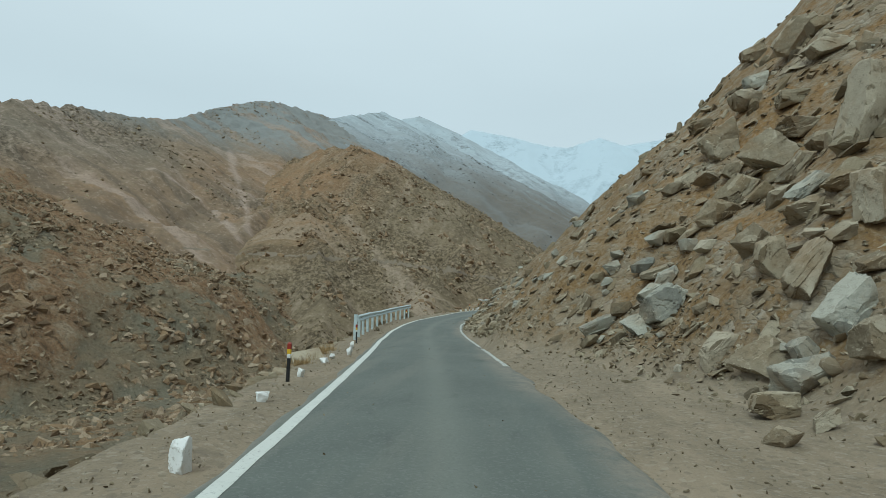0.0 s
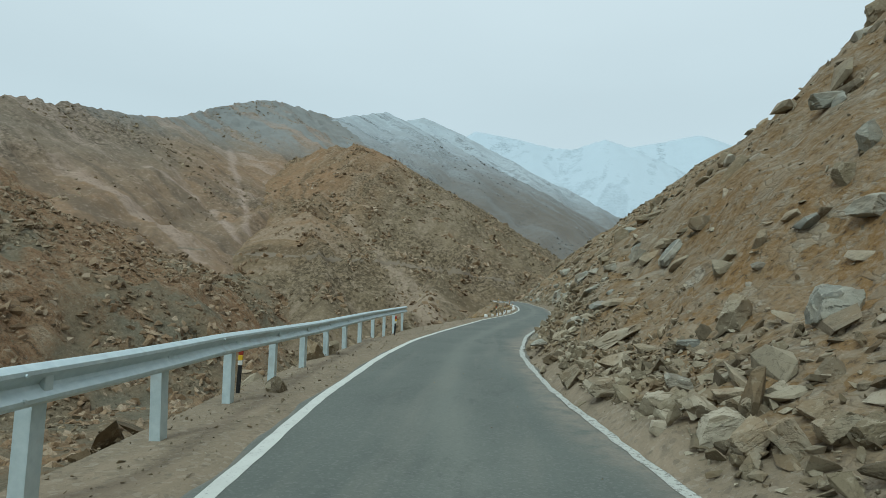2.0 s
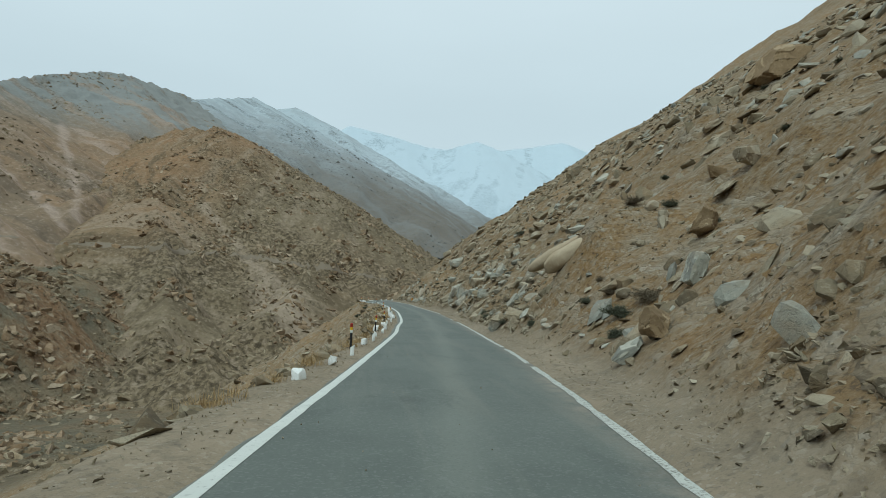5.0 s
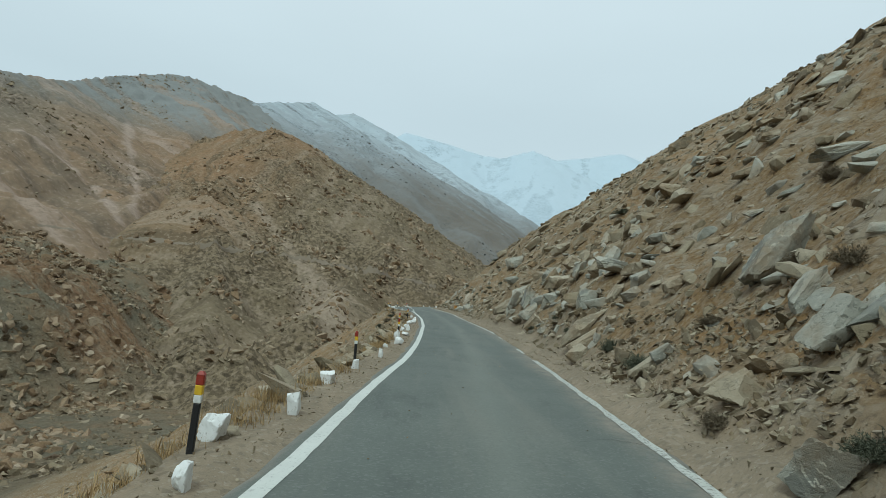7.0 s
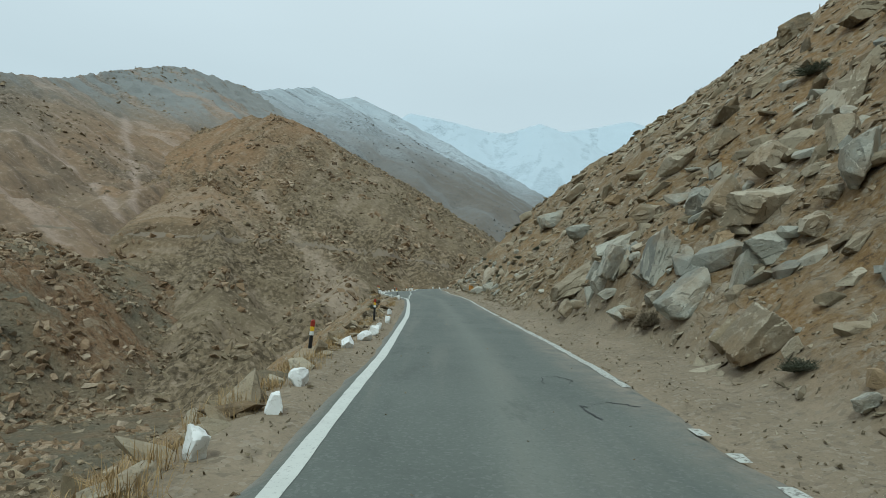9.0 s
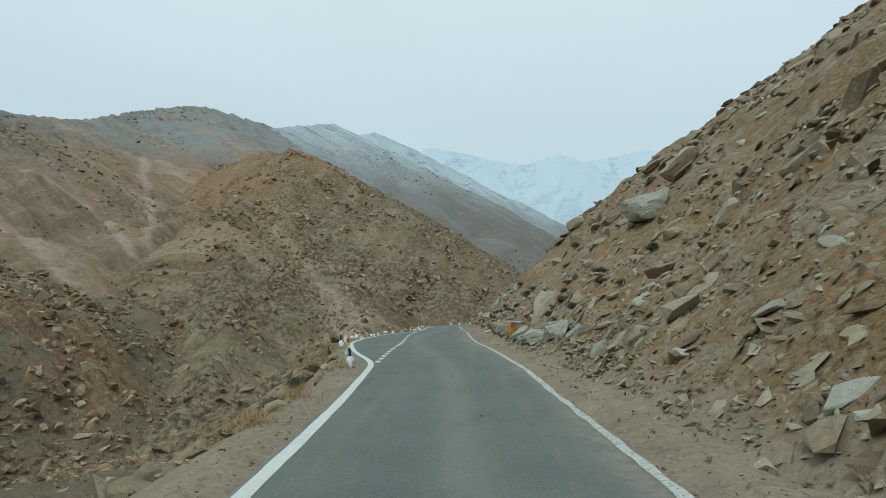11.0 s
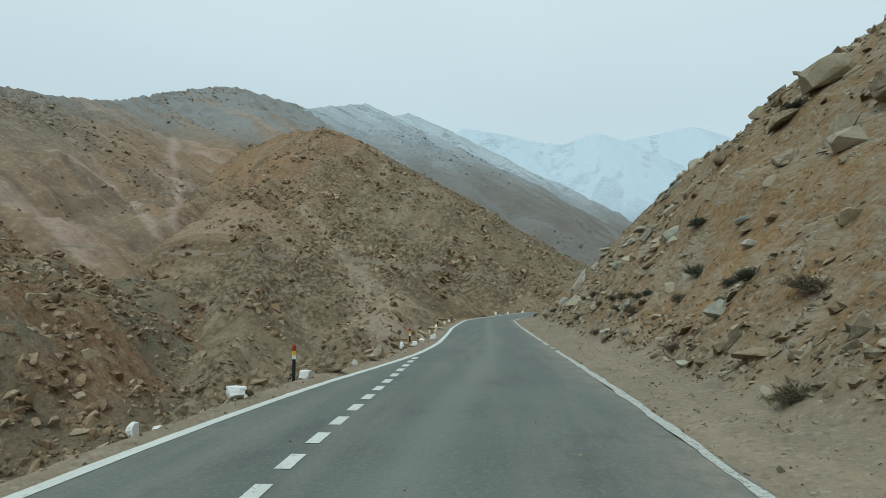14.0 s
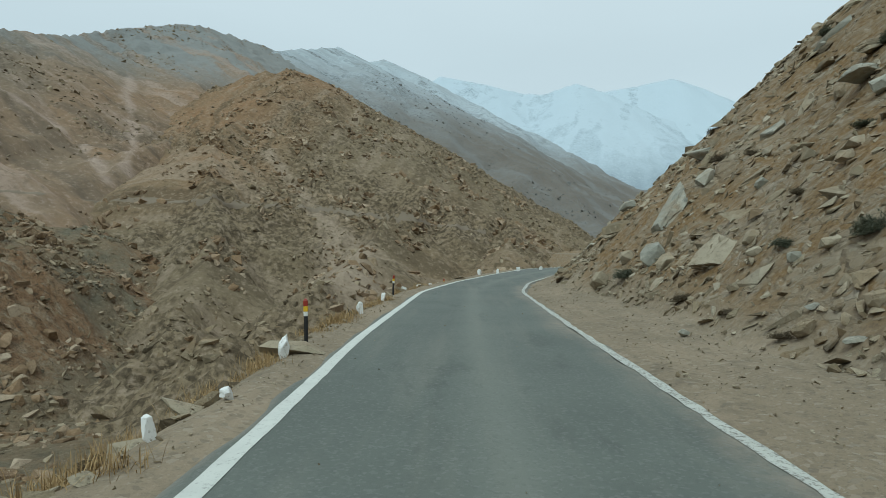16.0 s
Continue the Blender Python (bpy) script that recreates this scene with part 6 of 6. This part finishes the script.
bush_rng = random.Random(83)
for _ in range(45):
    by = bush_rng.uniform(140, 228) if bush_rng.random() < 0.8 else bush_rng.uniform(64, 100)
    bx = float(right_x(by)) + float(np.interp(by, VERGE_R[:, 0], VERGE_R[:, 1])) + 0.4 + 14 * bush_rng.random() ** 1.4
    w = bush_rng.uniform(0.3, 0.75)
    bushes([(bx, by, w, w * bush_rng.uniform(0.55, 0.8))])
bushes([(-3.9, 135.8, 1.0, 0.7), (-3.3, 137.3, 1.0, 0.6), (-3.0, 138.7, 0.9, 0.5), (-2.9, 140.0, 0.8, 0.45)])


def dry_grass():
    """Straw tufts along the edge of the drop."""
    rng = random.Random(71)
    verts, faces = [], []
    spans = [(14, 24, 26), (64, 90, 90), (96, 122, 120), (128, 150, 34), (172, 198, 110), (198, 215, 20)]
    for a, b, count in spans:
        for _ in range(count):
            y = rng.uniform(a, b)
            x = float(left_x(y)) - float(np.interp(y, VERGE_L[:, 0], VERGE_L[:, 1])) - abs(rng.gauss(0.1, 0.8)) + 0.15
            z = ground_z(x, y)
            size = rng.uniform(0.14, 0.34)
            for _ in range(150):
                a2, lean = rng.uniform(0, 2 * math.pi), abs(rng.gauss(0.55, 0.55))
                p = Vector((x + rng.gauss(0, 0.13), y + rng.gauss(0, 0.13), z - 0.03))
                d = Vector((math.cos(a2) * math.sin(lean), math.sin(a2) * math.sin(lean), math.cos(lean)))
                side = Vector((-math.sin(a2), math.cos(a2), 0)) * 0.0036
                q = p + d * size * rng.uniform(0.5, 1.1)
                i = len(verts)
                verts += [p - side, p + side, (p + q) / 2 + side * 0.8 + Vector((0, 0, 0.02)), (p + q) / 2 - side * 0.8 + Vector((0, 0, 0.02)), q + Vector((0, 0, -0.12 * size * lean))]
                faces += [(i, i + 1, i + 2, i + 3), (i + 3, i + 2, i + 4)]
    mesh = bpy.data.meshes.new("dry_grass")
    mesh.from_pydata(verts, [], faces)
    mesh.materials.append(M_STRAW)
    return tagged(new("dry_grass", mesh), "straw-coloured dry grass tufts along the drop", "grass", kind="stuff")


dry_grass()

# ---- loose stones ----
rs = np.random.default_rng(5)


def field_z(label, x, y):
    """Height of a mountain's own grid at points."""
    xa, xb, ya, yb, z = FIELDS[label]
    c, r = (x - xa) / (xb - xa) * (z.shape[1] - 1), (y - ya) / (yb - ya) * (z.shape[0] - 1)
    c, r = np.clip(c, 0, z.shape[1] - 1.001), np.clip(r, 0, z.shape[0] - 1.001)
    i, j = r.astype(int), c.astype(int)
    fr, fc = r - i, c - j
    return (z[i, j] * (1 - fc) + z[i, j + 1] * fc) * (1 - fr) + (z[i + 1, j] * (1 - fc) + z[i + 1, j + 1] * fc) * fr


def verge_r(y):
    return np.interp(y, VERGE_R[:, 0], VERGE_R[:, 1])


def verge_l(y):
    return np.interp(y, VERGE_L[:, 0], VERGE_L[:, 1])


# uphill slope
n = 108000
sy = rs.uniform(-4, 262, n)
su = 52 * rs.uniform(0, 1, n) ** 1.6
sx = right_x(sy) + verge_r(sy) + su
bare = np.interp(sy, (0, 28, 36, 54, 66, 134, 146, 262), (1, 1, 0.28, 0.3, 1, 1, 0.8, 0.9))
keep = rs.uniform(0, 1, n) < np.clip(bare * (0.42 + 1.7 * fbm(sx * 0.11, sy * 0.09, 3, 201)), 0.06, 1)
sx, sy, su = sx[keep], sy[keep], su[keep]
ss = np.clip(np.exp(rs.normal(-2.1, 0.6, len(sx))) * (1 + su / 18), 0.05, 1.0)
sand = rs.uniform(0, 1, len(sx)) < 0.45
for mine, mat_, tone_, seed_ in ((~sand, M_ROCK_BROWN, "grey-brown", 31), (sand, M_ROCK_TAN, "tan", 30)):
    x_, y_, s_ = sx[mine], sy[mine], ss[mine]
    scatter("slope_stones", x_, y_, land(x_, y_)[0] + 0.06 * s_, s_, mat_, f"countless angular {tone_} stones on the slope", "stones", seed_, 0.35, 9, 0.28, -0.62)
# packed slabs of the outcrops, dense between the two smoother stretches of slope
n = 13000
sy = rs.uniform(2, 262, n)
su = 0.5 + 50 * rs.uniform(0, 1, n) ** 1.35
sx = right_x(sy) + verge_r(sy) + su
crowd = np.interp(sy, (0, 20, 34, 60, 76, 96, 112, 134, 146, 200, 260), (0.30, 0.35, 0.10, 0.15, 0.75, 0.9, 0.95, 0.7, 0.10, 0.08, 0.3))
crowd = crowd + np.clip((su - 7) / 22, 0, 0.65)
keep = rs.uniform(0, 1, n) < np.clip(crowd * (0.95 + 2.2 * fbm(sx * 0.10, sy * 0.08, 3, 205)), 0.02, 1)
sx, sy, su = sx[keep], sy[keep], su[keep]
ss = np.clip(np.exp(rs.normal(-0.95, 0.45, len(sx))) * (1 + su / 40), 0.18, 1.3)
pale_one = rs.uniform(0, 1, len(sx)) < np.interp(sy, (60, 80, 130, 145), (0.12, 0.36, 0.4, 0.12))
for mine, mat_, tone_, seed_ in ((~pale_one, M_ROCK_BROWN, "brown", 38), (pale_one, M_ROCK_GREY, "pale grey", 39)):
    x_, y_, s_ = sx[mine], sy[mine], ss[mine]
    scatter("slope_blocks", x_, y_, land(x_, y_)[0] + 0.06 * s_, s_, mat_, f"angular {tone_} blocks of rock crowding the slope", "rocks", seed_, 0.38, 22, 0.3, -0.6)

# fine rubble between the stones
n = 65000
sy = rs.uniform(2, 235, n)
su = 15 * rs.uniform(0, 1, n) ** 1.3
sx = right_x(sy) + verge_r(sy) + su
keep = rs.uniform(0, 1, n) < np.interp(sy, (30, 37, 54, 62), (1, 0.5, 0.5, 1)) * np.clip(0.55 + 1.8 * fbm(sx * 0.2, sy * 0.16, 3, 231), 0.12, 1)
sx, sy = sx[keep], sy[keep]
ss = np.clip(np.exp(rs.normal(-2.65, 0.4, len(sx))), 0.04, 0.2)
scatter("rubble", sx, sy, land(sx, sy)[0] + 0.1 * ss, ss, M_ROCK_BROWN, "fine broken stone strewn over the orange soil", "stones", 41, 0.5, 6, 0.35, -0.6)

# scree at the foot of the slope
n = 23000
sy = np.concatenate([rs.uniform(6, 22, 2500), rs.uniform(20, 34, 4500), rs.uniform(34, 62, 4000), rs.uniform(78, 104, 4000), rs.uniform(120, 215, 8000)])
su = rs.normal(0.8, 0.7, n)
sx = right_x(sy) + verge_r(sy) + su
keep = (sx > right_x(sy) + 0.22) & ((su > -0.1) | (sy < 62)) & (rs.uniform(0, 1, n) < np.clip(0.6 + 1.2 * fbm(sx * 0.3, sy * 0.2, 2, 207), 0.12, 1))
sx, sy = sx[keep], sy[keep]
ss = np.clip(np.exp(rs.normal(-2.35, 0.5, len(sx))), 0.04, 0.4)
scatter("scree", sx, sy, land(sx, sy)[0] + 0.15 * ss, ss, M_ROCK_BROWN, "broken stone scree fallen beside the road", "scree", 32, 0.6, 8, 0.4)

# heap of larger broken blocks spilling to the road edge
n = 420
sy = np.concatenate([rs.uniform(25, 44, 350), rs.uniform(44, 58, 70)])
su = np.abs(rs.normal(0.2, 0.55, n))
sx = right_x(sy) + 0.45 + su
ss = np.clip(np.exp(rs.normal(-1.8, 0.4, n)), 0.1, 0.36)
scatter("fallen_blocks", sx, sy, land(sx, sy)[0] + 0.2 * ss, ss, M_ROCK_BROWN, "heap of freshly broken brown blocks beside the road", "rocks", 57, 0.8, 13, 0.6)

# gravel on both verges, a few chips on the asphalt
n = 30000
sy = rs.uniform(0, 215, n)
right_side = rs.uniform(0, 1, n) < 0.62
sx = np.where(right_side, right_x(sy) + 0.1 + rs.uniform(0, 1, n) ** 1.3 * (verge_r(sy) + 0.8), left_x(sy) - 0.25 - rs.uniform(0, 1, n) * (verge_l(sy) + 0.3))
ss = np.clip(np.exp(rs.normal(-3.6, 0.5, n)), 0.015, 0.08)
scatter("gravel", sx, sy, land(sx, sy)[0] + 0.2 * ss, ss, M_ROCK_BROWN, "loose gravel and pebbles on the dusty verges", "gravel", 33, 0.7, 6, 0.45)
n = 420
sy = rs.uniform(2, 200, n)
w = rs.uniform(0, 1, n)
sx = left_x(sy) + 0.2 + w * (right_x(sy) - left_x(sy) - 0.4)
sz = np.array([on_road(a, b) for a, b in zip(sx, sy)])
ss = rs.uniform(0.012, 0.04, n)
scatter("stone_chips", sx, sy, sz + 0.2 * ss, ss, M_ROCK_BROWN, "small stone chips strewn over the asphalt", "gravel", 34, 0.7, 8, 0.45)

# embankment under the road
n = 9000
sy = rs.uniform(0, 300, n)
sd = 0.1 + 42 * rs.uniform(0, 1, n) ** 1.8
sx = left_x(sy) - verge_l(sy) - sd
ss = np.clip(np.exp(rs.normal(-1.5, 0.6, n)) * (1 + sd / 20), 0.08, 1.6)
scatter("embankment_stones", sx, sy, land(sx, sy)[0], ss, M_ROCK_BROWN, "stones and rock debris on the embankment above the ravine", "stones", 35, 0.5, 8, 0.35)

# flat ledges of rock along the edge of the drop
n = 620
sy = np.concatenate([rs.uniform(62, 128, 420), rs.uniform(8, 24, 60), rs.uniform(165, 215, 140)])
sd = np.abs(rs.normal(0.5, 0.9, n)) - 0.15
sx = left_x(sy) - verge_l(sy) - sd
ss = np.clip(np.exp(rs.normal(-0.95, 0.45, n)), 0.14, 0.9)
scatter("edge_ledges", sx, sy, land(sx, sy)[0] + 0.02 * ss, ss, M_ROCK_BROWN, "flat tan ledges of rock along the edge of the drop", "rocks", 58, 0.2, 12, 0.22, 0.35)

# far bank of the ravine
n = 46000
sy = rs.uniform(190, 640, n)
sx = rs.uniform(-440, -95, n)
keep = rs.uniform(0, 1, n) < np.clip(0.25 + 1.9 * fbm(sx * 0.02, sy * 0.02, 4, 211), 0.05, 1)
sx, sy = sx[keep], sy[keep]
ss = np.clip(np.exp(rs.normal(0.5, 0.65, len(sx))), 0.6, 7.0)
scatter("ravine_crags", sx, sy, land(sx, sy)[0] - 0.1 * ss, ss, M_CRAG, "rugged brown crags on the far bank of the ravine", "rocks", 36, 0.45, 8, 0.45)


def clustered(count, each, xr, yr, spread, seed):
    """Places in clusters, as outcrops of jointed rock stand."""
    r = np.random.default_rng(seed)
    cx, cy, size = r.uniform(*xr, count), r.uniform(*yr, count), np.exp(r.normal(0, 0.4, count))
    k = np.repeat(np.arange(count), each)
    a = r.uniform(0, 2 * np.pi, len(k))
    d = spread * size[k] * r.uniform(0, 1, len(k)) ** 0.7
    return cx[k] + d * np.cos(a) * 1.3, cy[k] + d * np.sin(a), np.clip(size[k] * np.exp(r.normal(0, 0.45, len(k))), 0.4, 2.2)


sx, sy, ss = clustered(420, 20, (-400, -110), (190, 600), 7.5, 51)
ss = ss * 3.2
scatter("ravine_outcrops", sx, sy, land(sx, sy)[0] - 0.12 * ss, ss, M_OUTCROP, "jointed ochre and cream outcrops on the far bank", "rocks", 52, 0.4, 11, 0.7)

# crags on the red-brown hill and on the brown mountain
HILL = "red-brown rocky hill with scree and dark crags"
MOUNT = "brown barren mountain with grey summit and scree"
n = 46000
sy = rs.uniform(370, 1150, n)
sx = rs.uniform(-400, 150, n)
keep = rs.uniform(0, 1, n) < np.clip(0.22 + 1.8 * fbm(sx * 0.012, sy * 0.012, 4, 221) + 0.0024 * (sx + 120), 0.04, 1)
sx, sy = sx[keep], sy[keep]
ss = np.clip(np.exp(rs.normal(0.75, 0.6, len(sx))), 0.8, 8.0)
scatter("hill_crags", sx, sy, field_z(HILL, sx, sy) - 0.1 * ss, ss, M_CRAG, "dark rocky crags breaking through the hillside", "rocks", 37, 0.5, 8, 0.5)
sx, sy, ss = clustered(150, 22, (-270, 60), (420, 1080), 9.0, 53)
ss = ss * 4.0
scatter("hill_outcrops", sx, sy, field_z(HILL, sx, sy) - 0.05 * ss, ss, M_OUTCROP, "jointed brown outcrops on the rocky hill", "rocks", 54, 0.4, 8, 0.7)
n = 16000
sy = rs.uniform(350, 1500, n)
sx = rs.uniform(-640, -270, n)
keep = rs.uniform(0, 1, n) < np.clip(0.15 + 2.2 * fbm(sx * 0.009, sy * 0.009, 4, 225) + 0.002 * (-500 - sx), 0.03, 1)
sx, sy = sx[keep], sy[keep]
ss = np.clip(np.exp(rs.normal(1.1, 0.5, len(sx))), 1.2, 9.0)
scatter("mountain_crags", sx, sy, field_z(MOUNT, sx, sy) - 0.1 * ss, ss, M_CRAG, "dark crags scattered over the brown mountain", "rocks", 55, 0.5, 8, 0.5)

# scattered crags on the lower flank of the grey ridge
RIDGE = "grey mountain ridge with a dusting of snow"
# crag colour greyed for distance haze, like the ridge it stands on
M_RIDGE_ROCK_HAZED = mat_rock("haze_greyed_ridge_rock", (0.165, 0.162, 0.152), (0.25, 0.25, 0.24), (0.095, 0.095, 0.09), size=15.0, stain=(0.17, 0.15, 0.125))
n = 12000
sy = rs.uniform(1150, 2250, n)
sx = rs.uniform(-250, 560, n)
keep = rs.uniform(0, 1, n) < np.clip(0.2 + 2.4 * fbm(sx * 0.006, sy * 0.006, 4, 241), 0.02, 1)
sx, sy = sx[keep], sy[keep]
ss = np.clip(np.exp(rs.normal(1.5, 0.5, len(sx))), 2.0, 14.0)
scatter("ridge_crags", sx, sy, field_z(RIDGE, sx, sy) - 0.15 * ss, ss, M_RIDGE_ROCK_HAZED, "grey crags on the flank of the snow-dusted ridge", "rocks", 59, 0.5, 8, 0.45)

# ---- dusty track cut across the far hill ----
M_TRACK = mat_paint("dusty_track", (0.205, 0.162, 0.118), 0.95, 0.8, (0.16, 0.125, 0.09))


def far_surface(x, y):
    return np.maximum(np.maximum(field_z(HILL, x, y), field_z(MOUNT, x, y)), land(x, y)[0])


probe_y = np.arange(400.0, 800.0, 1.5)
tx = np.arange(-300.0, 30.0, 3.0)
level = np.interp(tx, (-300, -122, 30), (40, 36, 15))
ty = []
for a, zt in zip(tx, level):
    over = far_surface(np.full_like(probe_y, a), probe_y) >= zt
    ty.append(probe_y[np.argmax(over)] if over.any() else np.nan)
ty = np.array(ty)
cuts = np.nonzero(~(np.abs(np.diff(ty)) < 22))[0] + 1
for run_ in np.split(np.arange(len(tx)), cuts):
    if len(run_) < 5:
        continue
    px_ = np.linspace(tx[run_[0]], tx[run_[-1]], 4 * len(run_))
    pad = np.pad(np.interp(px_, tx[run_], ty[run_]), 4, mode="edge")
    py_ = np.convolve(pad, np.ones(9) / 9, "valid")
    pz_ = np.interp(px_, tx, level)
    TX = np.repeat(px_[:, None], 4, 1)
    TY = py_[:, None] + np.array([3.0, -0.4, -1.3, -2.2])
    TZ = np.stack([pz_, pz_, np.minimum(pz_ - 0.9, 1e3), pz_ * 0 - 1e3], -1)
    TZ = np.maximum(TZ, far_surface(TX, TY) + np.array([0.1, 0.3, 0.25, -0.2]))
    structure("far_track", grid_mesh("far_track", TX, TY, TZ), M_TRACK, "pale dusty track cut across the far hillside", "track")
